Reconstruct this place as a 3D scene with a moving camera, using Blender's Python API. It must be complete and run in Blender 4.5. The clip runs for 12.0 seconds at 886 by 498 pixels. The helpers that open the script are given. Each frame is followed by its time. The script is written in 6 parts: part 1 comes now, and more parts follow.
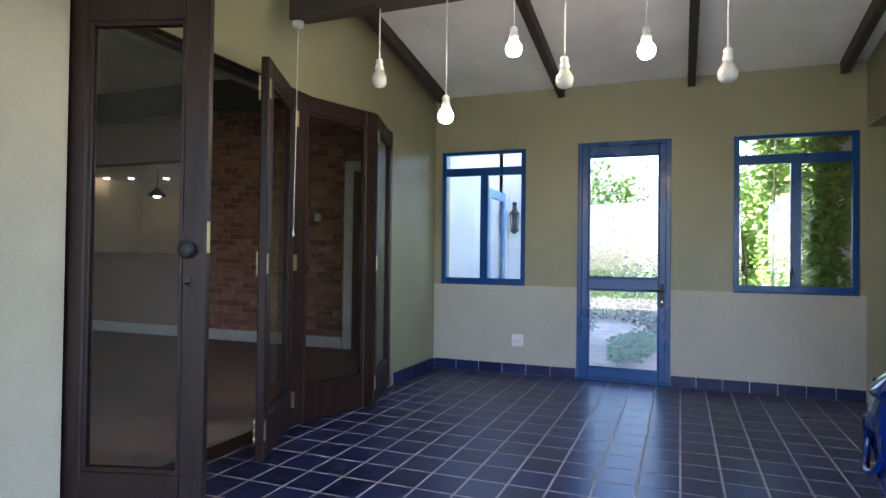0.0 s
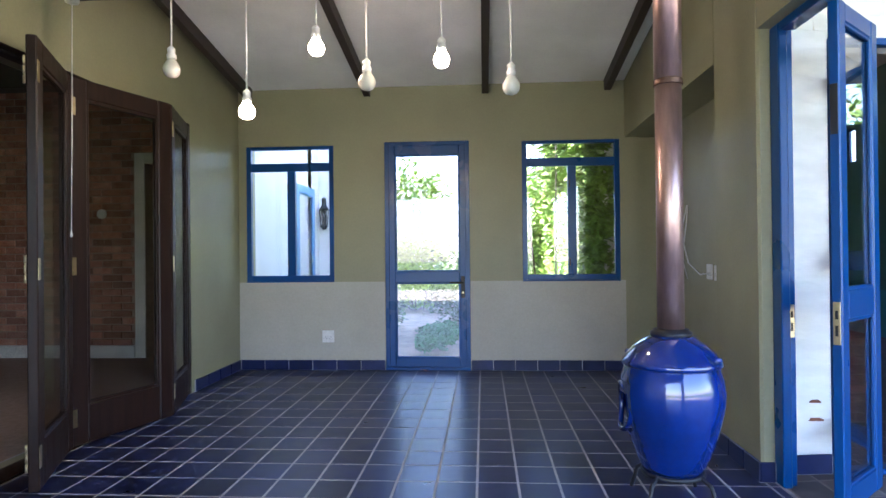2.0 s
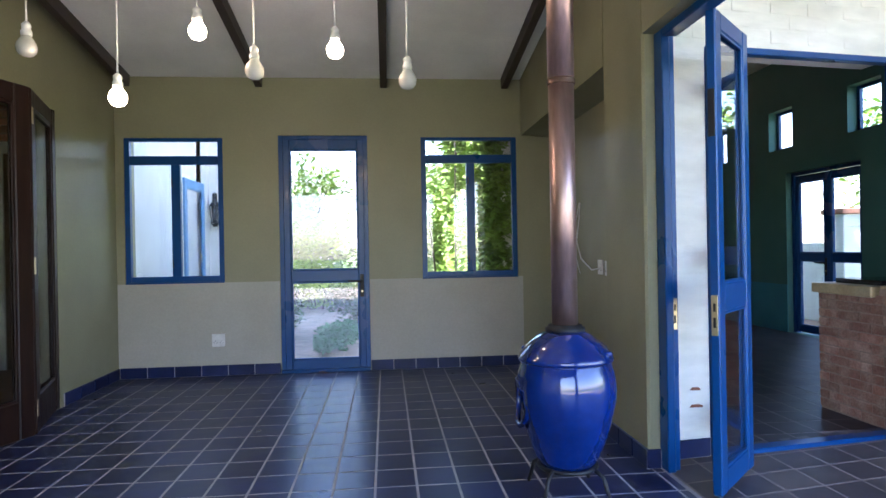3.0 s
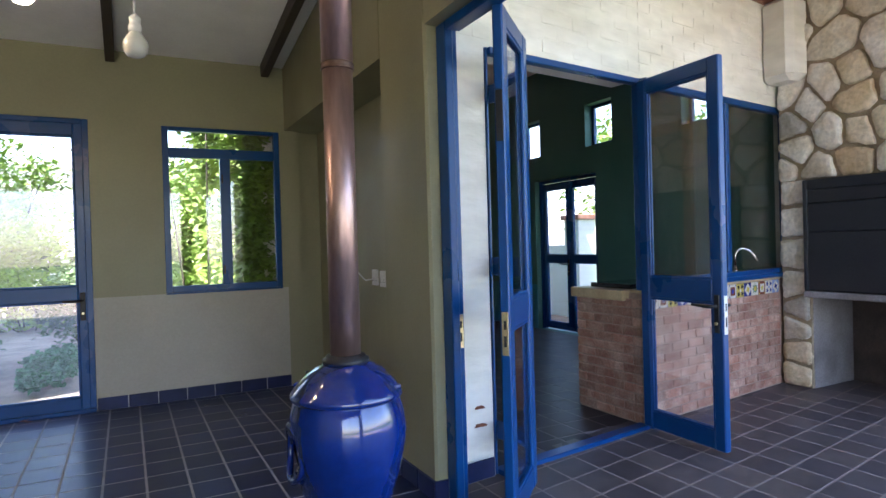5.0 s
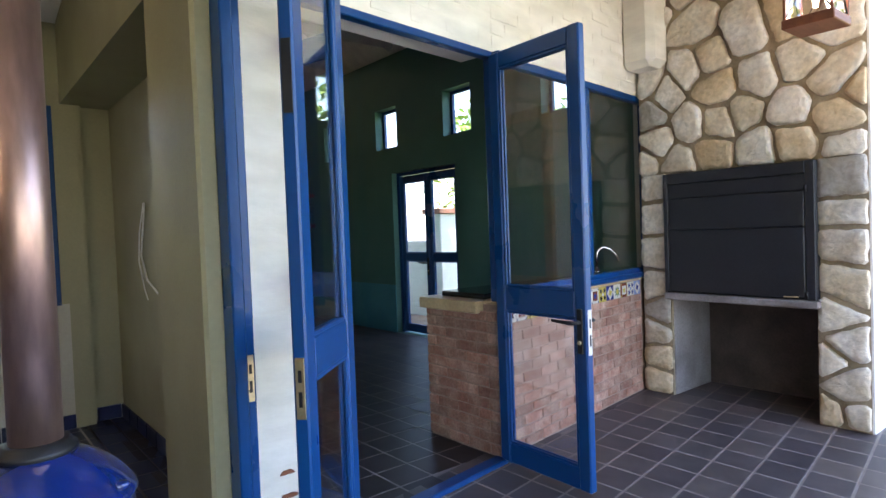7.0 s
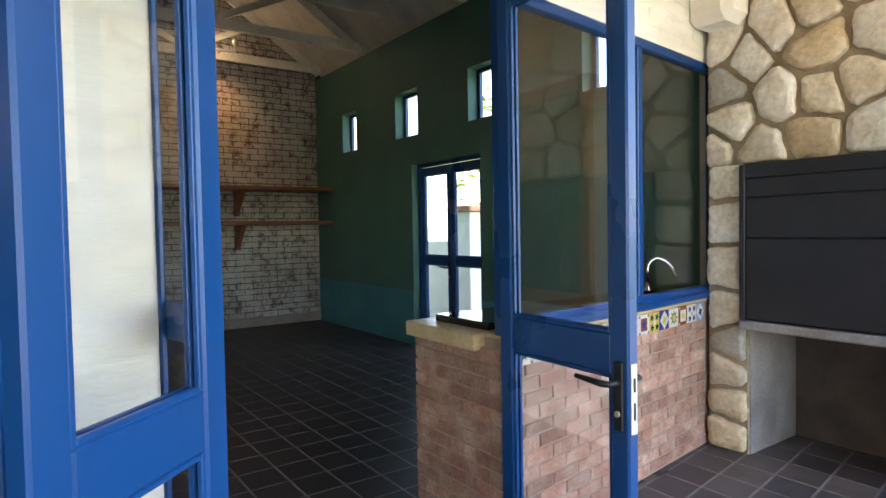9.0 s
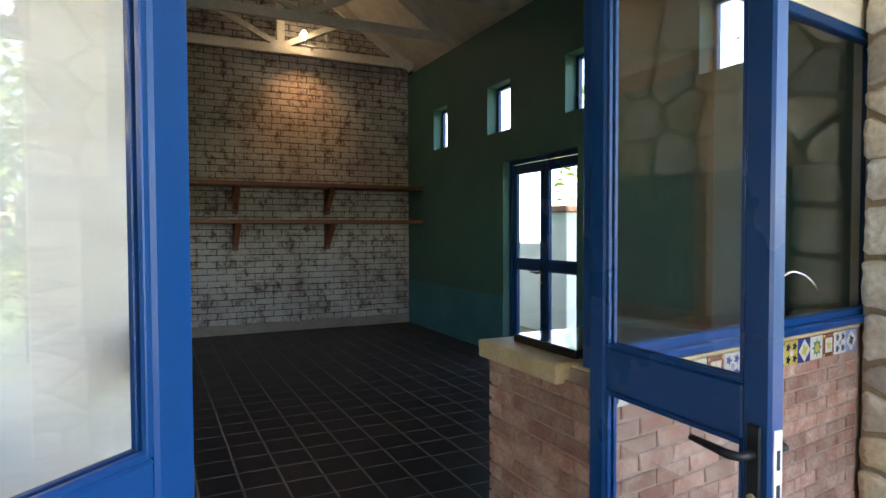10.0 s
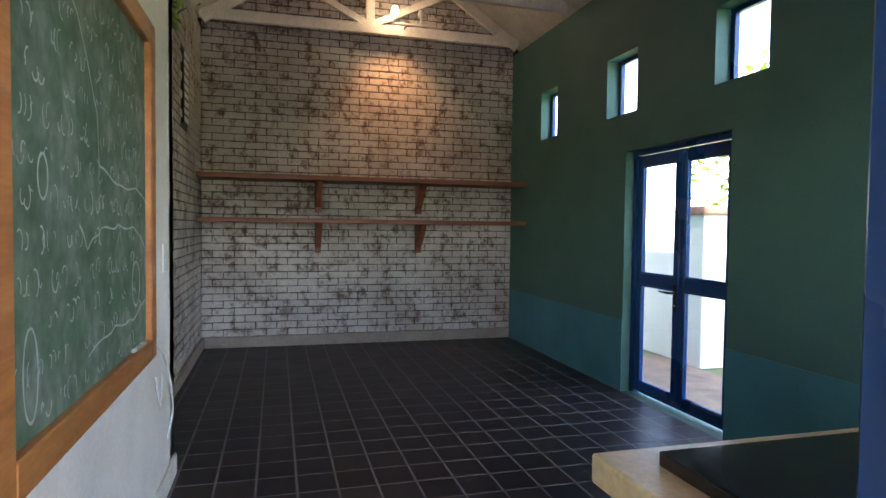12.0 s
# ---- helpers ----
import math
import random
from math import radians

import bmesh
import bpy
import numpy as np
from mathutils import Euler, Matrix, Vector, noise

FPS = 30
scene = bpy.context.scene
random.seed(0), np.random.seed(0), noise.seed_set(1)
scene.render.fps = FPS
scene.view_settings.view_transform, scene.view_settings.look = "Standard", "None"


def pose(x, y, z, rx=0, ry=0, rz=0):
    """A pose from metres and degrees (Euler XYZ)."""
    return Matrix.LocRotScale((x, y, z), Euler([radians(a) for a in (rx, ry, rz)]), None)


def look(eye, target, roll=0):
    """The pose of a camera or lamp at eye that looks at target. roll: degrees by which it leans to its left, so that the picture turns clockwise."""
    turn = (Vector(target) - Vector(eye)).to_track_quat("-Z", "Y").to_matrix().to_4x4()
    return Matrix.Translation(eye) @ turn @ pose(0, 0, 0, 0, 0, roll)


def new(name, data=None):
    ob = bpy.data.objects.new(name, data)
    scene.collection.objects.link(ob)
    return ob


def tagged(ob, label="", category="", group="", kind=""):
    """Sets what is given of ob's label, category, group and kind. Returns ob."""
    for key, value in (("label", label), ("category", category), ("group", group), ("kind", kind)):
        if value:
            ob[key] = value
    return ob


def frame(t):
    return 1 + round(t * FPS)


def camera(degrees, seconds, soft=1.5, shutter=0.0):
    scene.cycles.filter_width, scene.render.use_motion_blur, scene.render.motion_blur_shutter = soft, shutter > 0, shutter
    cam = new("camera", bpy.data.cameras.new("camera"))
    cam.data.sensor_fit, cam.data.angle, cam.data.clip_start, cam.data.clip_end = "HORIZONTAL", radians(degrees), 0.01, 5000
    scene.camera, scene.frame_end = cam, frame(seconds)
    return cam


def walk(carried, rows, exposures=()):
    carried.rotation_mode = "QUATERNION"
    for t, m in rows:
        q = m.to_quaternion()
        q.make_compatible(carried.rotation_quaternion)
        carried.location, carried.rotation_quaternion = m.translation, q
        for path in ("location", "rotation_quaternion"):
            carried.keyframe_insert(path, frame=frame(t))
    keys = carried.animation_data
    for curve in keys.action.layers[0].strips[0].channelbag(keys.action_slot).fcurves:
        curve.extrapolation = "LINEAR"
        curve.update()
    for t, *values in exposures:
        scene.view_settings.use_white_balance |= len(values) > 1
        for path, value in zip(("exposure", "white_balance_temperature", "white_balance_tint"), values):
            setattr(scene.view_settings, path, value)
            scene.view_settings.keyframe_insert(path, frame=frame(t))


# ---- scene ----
cam = camera(72.3, 12.0)
U = 1.07  # metres to one unit of the plan
PATH = [
    (0, (0.566, 0.329, 1.062), (-0.164, 2.190, 1.091), 0.72),
    (0.5, (0.547, 0.289, 1.064), (-0.031, 2.203, 1.092), 0.35),
    (1, (0.556, 0.267, 1.066), (0.128, 2.221, 1.092), 0.02),
    (1.5, (0.583, 0.260, 1.070), (0.301, 2.240, 1.092), -0.19),
    (2, (0.610, 0.267, 1.076), (0.477, 2.262, 1.088), -0.58),
    (2.5, (0.628, 0.293, 1.080), (0.651, 2.293, 1.082), -0.86),
    (3, (0.636, 0.345, 1.084), (0.824, 2.336, 1.080), -1.02),
    (3.2, (0.632, 0.385, 1.087), (0.901, 2.367, 1.081), -1.11),
    (5, (0.702, 0.784, 1.14), (1.629, 2.556, 1.121), -1.6),
    (5.5, (0.81, 0.867, 1.18), (1.866, 2.565, 1.132), -2.0),
    (6, (0.936, 0.996, 1.185), (2.097, 2.624, 1.13), -2.1),
    (6.5, (1.091, 1.113, 1.199), (2.316, 2.692, 1.139), -1.9),
    (7, (1.267, 1.24, 1.197), (2.538, 2.783, 1.137), -2.1),
    (8.8, (1.954, 1.731, 1.226), (3.14, 3.34, 1.158), -1.1),
    (9, (2.014, 1.789, 1.218), (3.162, 3.425, 1.153), -1.0),
    (9.5, (2.178, 1.945, 1.237), (3.194, 3.667, 1.172), -0.5),
    (10, (2.304, 2.082, 1.23), (3.171, 3.883, 1.168), -0.2),
    (10.5, (2.42, 2.251, 1.248), (3.167, 4.106, 1.182), 0.1),
    (11, (2.55, 2.471, 1.246), (3.198, 4.362, 1.179), 0.5),
    (11.5, (2.667, 2.7, 1.26), (3.243, 4.614, 1.189), 0.7),
    (12, (2.774, 2.951, 1.29), (3.303, 4.878, 1.217), 0.7),
]
EXPOSURE = [(0, 3.5, 5600, 20), (1.5, 3.68, 5650, 20), (3, 3.33, 5750, 20), (5, 3.09, 6050, 20), (6, 3.25, 6250, 21), (7.2, 3.3, 6500, 18), (8.8, 3.72, 7200, 14), (10, 3.45, 7050, 14), (10.5, 3.5, 7100, 15), (11, 3.68, 7100, 17), (12, 4.3, 6800, 23)]
walk(cam, [(t, look(Vector(eye) * U, Vector(target) * U, roll)) for t, eye, target, roll in PATH], EXPOSURE)

# ---- light ----
world = bpy.data.worlds.new("sky")
scene.world = world
world.use_nodes = True
wn = world.node_tree.nodes
sky = wn.new("ShaderNodeTexSky")
sky.sky_type = "NISHITA"
sky.sun_disc = False
SUN_EL, SUN_ROT = radians(62), radians(-108)
sky.sun_elevation, sky.sun_rotation = SUN_EL, SUN_ROT
wn["Background"].inputs["Strength"].default_value = 0.15
world.node_tree.links.new(sky.outputs[0], wn["Background"].inputs["Color"])
sun_data = bpy.data.lights.new("sun", "SUN")
sun_data.energy, sun_data.angle, sun_data.color = 4.0, radians(0.6), (1.0, 0.95, 0.87)
sun = new("sun", sun_data)
sd = Vector((math.sin(SUN_ROT) * math.cos(SUN_EL), math.cos(SUN_ROT) * math.cos(SUN_EL), math.sin(SUN_EL)))
sun.matrix_world = look(sd * 30, (0, 0, 0))


# ---- helpers of this scene ----
def part(name, bm, mat, parent=None, label="", smooth=False):
    """Links a bmesh as one mesh object."""
    me = bpy.data.meshes.new(name)
    for v in bm.verts:
        v.co *= U
    bm.to_mesh(me)
    bm.free()
    for m in (mat if isinstance(mat, (list, tuple)) else [mat]):
        me.materials.append(m)
    if smooth:
        me.shade_smooth()
    ob = new(name, me)
    if parent is not None:
        ob.parent = parent
    if label:
        ob["label"] = label
    return ob


def empty(name, m=None):
    ob = new(name)
    ob.empty_display_size = 0.05
    if m is not None:
        m = m.copy()
        m.translation *= U
        ob.matrix_world = m
    return ob


def thing(name, label, category, m=None, group=""):
    return tagged(empty(name, m), label, category, group)


def piece(name, me, parent, x, y, z, rz=0.0, rx=0.0):
    """One more object on a shared mesh, under its parent."""
    ob = new(name, me)
    ob.parent = parent
    ob.location = (x * U, y * U, z * U)
    ob.rotation_euler = (rx, 0, rz)
    return ob


def mesh_of(name, bm, mat):
    me = bpy.data.meshes.new(name)
    for v in bm.verts:
        v.co *= U
    bm.to_mesh(me)
    bm.free()
    me.materials.append(mat)
    return me


def add_box(bm, x0, x1, y0, y1, z0, z1, bevel=0.0, m=None, mat=0):
    """A box between two corners, with small chamfers."""
    start = len(bm.verts)
    ret = bmesh.ops.create_cube(bm, size=1.0)
    vs = ret["verts"]
    for v in vs:
        v.co = Vector(((x0 + x1) / 2 + v.co.x * (x1 - x0), (y0 + y1) / 2 + v.co.y * (y1 - y0), (z0 + z1) / 2 + v.co.z * (z1 - z0)))
    faces = {f for v in vs for f in v.link_faces}
    for f in faces:
        f.material_index = mat
    if bevel:
        edges = {e for v in vs for e in v.link_edges}
        r = bmesh.ops.bevel(bm, geom=list(edges), offset=bevel, segments=1, affect="EDGES", profile=0.5)
        vs = list({v for f in r["faces"] for v in f.verts} | {v for v in vs if v.is_valid})
        for f in r["faces"]:
            f.material_index = mat
    if m is not None:
        bmesh.ops.transform(bm, matrix=m, verts=vs)
    return vs


def box(name, x0, x1, y0, y1, z0, z1, mat, parent=None, label="", bevel=0.003, m=None):
    bm = bmesh.new()
    add_box(bm, x0, x1, y0, y1, z0, z1, bevel, m)
    return part(name, bm, mat, parent, label)


def add_tube(bm, pts, r, seg=8, mat=0, caps=True):
    """A tube along points; r a number or one per point."""
    pts = [Vector(p) for p in pts]
    rings = []
    side = None
    for i, p in enumerate(pts):
        d = (pts[min(i + 1, len(pts) - 1)] - pts[max(i - 1, 0)]).normalized()
        if side is None:
            side = d.cross(Vector((0, 0, 1)))
            if side.length < 1e-3:
                side = d.cross(Vector((1, 0, 0)))
        side = (side - d * side.dot(d)).normalized()
        up = d.cross(side)
        rr = r[i] if isinstance(r, (list, tuple)) else r
        rings.append([bm.verts.new(p + rr * (side * math.cos(a) + up * math.sin(a))) for a in (2 * math.pi * k / seg for k in range(seg))])
    for a, b in zip(rings, rings[1:]):
        for k in range(seg):
            f = bm.faces.new((a[k], a[(k + 1) % seg], b[(k + 1) % seg], b[k]))
            f.smooth, f.material_index = True, mat
    if caps:
        for ring in (rings[0], rings[-1]):
            f = bm.faces.new(ring if ring is rings[-1] else ring[::-1])
            f.material_index = mat


def add_lathe(bm, profile, seg=32, at=(0, 0, 0), mat=0, m=None):
    """A turned shape: (radius, height) pairs from the bottom up."""
    rings = []
    for r, z in profile:
        ring = [Vector((r * math.cos(2 * math.pi * k / seg), r * math.sin(2 * math.pi * k / seg), z)) for k in range(seg)]
        ring = [(m @ p if m is not None else p) + Vector(at) for p in ring]
        rings.append([bm.verts.new(p) for p in ring])
    for a, b in zip(rings, rings[1:]):
        for k in range(seg):
            f = bm.faces.new((a[k], a[(k + 1) % seg], b[(k + 1) % seg], b[k]))
            f.smooth, f.material_index = True, mat
    bm.faces.new(rings[0][::-1]).material_index = mat
    bm.faces.new(rings[-1]).material_index = mat


def wall_mesh(axis, a0, a1, t0, t1, z0, z1, holes):
    """A straight wall along axis ('x' or 'y') from a0 to a1, t0..t1 through its thickness, with holes (a0, a1, z0, z1)."""
    bm = bmesh.new()
    cuts_a = sorted({a0, a1, *[min(max(v, a0), a1) for h in holes for v in h[:2]]})
    cuts_z = sorted({z0, z1, *[min(max(v, z0), z1) for h in holes for v in h[2:]]})
    solid = {}
    for i in range(len(cuts_a) - 1):
        for k in range(len(cuts_z) - 1):
            ca, cz = (cuts_a[i] + cuts_a[i + 1]) / 2, (cuts_z[k] + cuts_z[k + 1]) / 2
            solid[i, k] = not any(h[0] < ca < h[1] and h[2] < cz < h[3] for h in holes)

    def P(a, t, z):
        return (a, t, z) if axis == "x" else (t, a, z)

    def quad(*p):
        bm.faces.new([bm.verts.new(q) for q in p])

    for (i, k), s in solid.items():
        if not s:
            continue
        A0, A1, Z0, Z1 = cuts_a[i], cuts_a[i + 1], cuts_z[k], cuts_z[k + 1]
        quad(P(A0, t0, Z0), P(A1, t0, Z0), P(A1, t0, Z1), P(A0, t0, Z1))
        quad(P(A1, t1, Z0), P(A0, t1, Z0), P(A0, t1, Z1), P(A1, t1, Z1))
        if not solid.get((i - 1, k)):
            quad(P(A0, t1, Z0), P(A0, t0, Z0), P(A0, t0, Z1), P(A0, t1, Z1))
        if not solid.get((i + 1, k)):
            quad(P(A1, t0, Z0), P(A1, t1, Z0), P(A1, t1, Z1), P(A1, t0, Z1))
        if not solid.get((i, k - 1)):
            quad(P(A0, t1, Z0), P(A1, t1, Z0), P(A1, t0, Z0), P(A0, t0, Z0))
        if not solid.get((i, k + 1)):
            quad(P(A0, t0, Z1), P(A1, t0, Z1), P(A1, t1, Z1), P(A0, t1, Z1))
    bmesh.ops.remove_doubles(bm, verts=bm.verts, dist=1e-5)
    bmesh.ops.recalc_face_normals(bm, faces=bm.faces)
    return bm


# ---- materials ----
def material(name, col, rough=0.6, metal=0.0, col2=None, scale=6.0, fine=60.0, bump=0.15, depth=0.004, vary=0.0, island=0.0, stretch=(1, 1, 1), spec=0.5, detail_col=0.12, coat=0.0):
    """A surface with two scales of variation: broad patches (towards col2) and fine grain, with relief."""
    m = bpy.data.materials.new(name)
    m.use_nodes = True
    nt = m.node_tree
    N, L = nt.nodes, nt.links
    b = N["Principled BSDF"]
    b.inputs["Metallic"].default_value = metal
    b.inputs["Specular IOR Level"].default_value = spec
    b.inputs["Coat Weight"].default_value = coat
    b.inputs["Coat Roughness"].default_value = 0.08
    tc = N.new("ShaderNodeTexCoord")
    mp = N.new("ShaderNodeMapping")
    mp.inputs["Scale"].default_value = stretch
    geo = N.new("ShaderNodeNewGeometry")
    L.new(geo.outputs["Position"], mp.inputs["Vector"])
    n1 = N.new("ShaderNodeTexNoise")
    n1.inputs["Scale"].default_value, n1.inputs["Detail"].default_value = scale, 5
    n2 = N.new("ShaderNodeTexNoise")
    n2.inputs["Scale"].default_value, n2.inputs["Detail"].default_value = fine, 4
    for n in (n1, n2):
        L.new(mp.outputs[0], n.inputs["Vector"])
    ramp = N.new("ShaderNodeValToRGB")
    ramp.color_ramp.elements[0].position, ramp.color_ramp.elements[1].position = 0.35, 0.68
    c2 = col2 or tuple(c * 0.82 for c in col)
    ramp.color_ramp.elements[0].color, ramp.color_ramp.elements[1].color = (*col, 1), (*c2, 1)
    L.new(n1.outputs["Fac"], ramp.inputs["Fac"])
    hsv = N.new("ShaderNodeHueSaturation")
    L.new(ramp.outputs["Color"], hsv.inputs["Color"])
    mr = N.new("ShaderNodeMapRange")
    mr.inputs["From Min"].default_value, mr.inputs["From Max"].default_value = 0.3, 0.7
    mr.inputs["To Min"].default_value, mr.inputs["To Max"].default_value = 1 - detail_col, 1 + detail_col
    L.new(n2.outputs["Fac"], mr.inputs["Value"])
    val = mr.outputs[0]
    if vary or island:
        if island:
            src = geo.outputs["Random Per Island"]
        else:
            src = N.new("ShaderNodeObjectInfo").outputs["Random"]
        k = vary or island
        mv = N.new("ShaderNodeMapRange")
        mv.inputs["To Min"].default_value, mv.inputs["To Max"].default_value = 1 - k, 1 + k
        L.new(src, mv.inputs["Value"])
        mul = N.new("ShaderNodeMath")
        mul.operation = "MULTIPLY"
        L.new(val, mul.inputs[0])
        L.new(mv.outputs[0], mul.inputs[1])
        val = mul.outputs[0]
    L.new(val, hsv.inputs["Value"])
    L.new(hsv.outputs[0], b.inputs["Base Color"])
    rr = N.new("ShaderNodeMapRange")
    rr.inputs["To Min"].default_value, rr.inputs["To Max"].default_value = max(0.02, rough - 0.12), min(1, rough + 0.12)
    L.new(n1.outputs["Fac"], rr.inputs["Value"])
    L.new(rr.outputs[0], b.inputs["Roughness"])
    if bump:
        bp = N.new("ShaderNodeBump")
        bp.inputs["Strength"].default_value, bp.inputs["Distance"].default_value = bump, depth
        L.new(n2.outputs["Fac"], bp.inputs["Height"])
        L.new(bp.outputs[0], b.inputs["Normal"])
    return m


def glass_material(name, tint=(1, 1, 1), rough=0.0, gloss=0.07):
    """Thin pane: clear, with a Fresnel gloss."""
    m = bpy.data.materials.new(name)
    m.use_nodes = True
    N, L = m.node_tree.nodes, m.node_tree.links
    N.remove(N["Principled BSDF"])
    tr, gl, mx, fr = N.new("ShaderNodeBsdfTransparent"), N.new("ShaderNodeBsdfGlossy"), N.new("ShaderNodeMixShader"), N.new("ShaderNodeLayerWeight")
    tr.inputs["Color"].default_value = (*tint, 1)
    gl.inputs["Roughness"].default_value = rough
    fr.inputs["Blend"].default_value = 0.5
    pw, ma = N.new("ShaderNodeMath"), N.new("ShaderNodeMath")
    pw.operation, ma.operation = "POWER", "MULTIPLY_ADD"
    pw.inputs[1].default_value = 5.0
    ma.inputs[1].default_value, ma.inputs[2].default_value = 0.93, gloss
    L.new(fr.outputs["Facing"], pw.inputs[0])
    L.new(pw.outputs[0], ma.inputs[0])
    L.new(ma.outputs[0], mx.inputs[0])
    L.new(tr.outputs[0], mx.inputs[1])
    L.new(gl.outputs[0], mx.inputs[2])
    L.new(mx.outputs[0], N["Material Output"].inputs["Surface"])
    return m


def lamp_material(name, col, strength):
    m = bpy.data.materials.new(name)
    m.use_nodes = True
    b = m.node_tree.nodes["Principled BSDF"]
    b.inputs["Base Color"].default_value = (0.9, 0.88, 0.8, 1)
    b.inputs["Emission Color"].default_value = (*col, 1)
    b.inputs["Emission Strength"].default_value = strength
    return m


OLIVE = material("olive_paint", (0.27, 0.255, 0.15), 0.5, col2=(0.25, 0.235, 0.14), scale=2.5, bump=0.12, detail_col=0.04)
GREIGE = material("greige_paint", (0.42, 0.39, 0.32), 0.6, col2=(0.38, 0.355, 0.29), scale=2.5, bump=0.1, detail_col=0.04)
CREAM = material("cream_paint", (0.52, 0.47, 0.34), 0.6, scale=2.0, bump=0.12, detail_col=0.04)
CEIL = material("ceiling_paint", (0.88, 0.88, 0.84), 0.7, scale=1.5, bump=0.05, detail_col=0.03)
WHITEWASH = material("whitewashed_brick", (0.83, 0.80, 0.72), 0.75, col2=(0.72, 0.68, 0.58), scale=2.2, fine=7, bump=0.7, depth=0.012, stretch=(0.8, 0.8, 2.4), detail_col=0.07)
WHITE_WALL = material("white_plaster", (0.82, 0.79, 0.74), 0.7, col2=(0.72, 0.69, 0.64), scale=3, bump=0.15, detail_col=0.05)
TEAL = material("teal_green_paint", (0.068, 0.180, 0.152), 0.6, col2=(0.061, 0.163, 0.139), scale=2, bump=0.12, detail_col=0.05)
AQUA = material("aqua_paint", (0.06, 0.27, 0.33), 0.6, scale=2, bump=0.12, detail_col=0.05)
BLUE = material("blue_gloss_paint", (0.0015, 0.050, 0.188), 0.30, col2=(0.0015, 0.046, 0.175), scale=1.5, bump=0.0, detail_col=0.03, coat=0.05, spec=0.35)
DARKWOOD = material("dark_stained_wood", (0.013, 0.006, 0.005), 0.42, col2=(0.026, 0.011, 0.007), scale=5, fine=70, stretch=(6, 6, 0.6), bump=0.12, spec=0.3)
BEAMWOOD = material("black_brown_beam", (0.028, 0.019, 0.014), 0.55, col2=(0.045, 0.03, 0.02), scale=5, fine=60, stretch=(4, 0.6, 4), bump=0.2)


def slate_material(name, dark, light, warm, rough, spec, rnd_island):
    """Riven slate: tile-to-tile tone, broad cleft relief, fine grain."""
    m = bpy.data.materials.new(name)
    m.use_nodes = True
    N, L = m.node_tree.nodes, m.node_tree.links
    b = N["Principled BSDF"]
    geo = N.new("ShaderNodeNewGeometry")
    src = geo.outputs["Random Per Island"] if rnd_island else N.new("ShaderNodeObjectInfo").outputs["Random"]

    def noise(scale, detail, distort=0.0):
        n = N.new("ShaderNodeTexNoise")
        n.inputs["Scale"].default_value, n.inputs["Detail"].default_value, n.inputs["Distortion"].default_value = scale, detail, distort
        L.new(geo.outputs["Position"], n.inputs["Vector"])
        return n.outputs["Fac"]

    tone = N.new("ShaderNodeValToRGB")
    tone.color_ramp.elements[0].color, tone.color_ramp.elements[1].color = (*dark, 1), (*warm, 1)
    e = tone.color_ramp.elements.new(0.6)
    e.color = (*light, 1)
    tone.color_ramp.elements[1].position = 0.6
    L.new(src, tone.inputs["Fac"])
    broad, fine = noise(4.5, 4, 0.6), noise(55, 5)
    mr = N.new("ShaderNodeMapRange")
    mr.inputs["From Min"].default_value, mr.inputs["From Max"].default_value, mr.inputs["To Min"].default_value, mr.inputs["To Max"].default_value = 0.3, 0.7, 0.72, 1.3
    L.new(broad, mr.inputs["Value"])
    hsv = N.new("ShaderNodeHueSaturation")
    L.new(tone.outputs["Color"], hsv.inputs["Color"])
    L.new(mr.outputs[0], hsv.inputs["Value"])
    L.new(hsv.outputs[0], b.inputs["Base Color"])
    rr = N.new("ShaderNodeMapRange")
    rr.inputs["To Min"].default_value, rr.inputs["To Max"].default_value = rough - 0.08, rough + 0.12
    L.new(broad, rr.inputs["Value"])
    L.new(rr.outputs[0], b.inputs["Roughness"])
    b.inputs["Specular IOR Level"].default_value = spec
    b1, b2 = N.new("ShaderNodeBump"), N.new("ShaderNodeBump")
    b1.inputs["Strength"].default_value, b1.inputs["Distance"].default_value = 0.25, 0.006
    b2.inputs["Strength"].default_value, b2.inputs["Distance"].default_value = 0.15, 0.0012
    L.new(broad, b1.inputs["Height"])
    L.new(fine, b2.inputs["Height"])
    L.new(b1.outputs[0], b2.inputs["Normal"])
    L.new(b2.outputs[0], b.inputs["Normal"])
    return m


SLATE, SLATE_JOIN = (slate_material("slate_tile", (0.008, 0.012, 0.046), (0.012, 0.018, 0.066), (0.020, 0.028, 0.088), 0.30, 0.28, k) for k in (False, True))
SLATE_PATIO, SLATE_PATIO_J = (slate_material("brown_slate_tile", (0.064, 0.053, 0.056), (0.086, 0.072, 0.070), (0.13, 0.104, 0.09), 0.45, 0.35, k) for k in (False, True))
SLATE_DARK, SLATE_DARK_J = (slate_material("black_slate_tile", (0.014, 0.012, 0.014), (0.020, 0.017, 0.019), (0.036, 0.027, 0.025), 0.40, 0.25, k) for k in (False, True))
GROUT = material("grey_grout", (0.40, 0.38, 0.38), 0.9, scale=12, bump=0.2)
GROUT_G = material("dark_grout", (0.22, 0.19, 0.18), 0.9, scale=12, bump=0.2)
GROUT_P = material("brown_grout", (0.27, 0.23, 0.20), 0.9, scale=12, bump=0.2)
GLASS = glass_material("window_glass", gloss=0.09)
GLASS_DIM = glass_material("old_glass", (0.86, 0.86, 0.84), gloss=0.025)
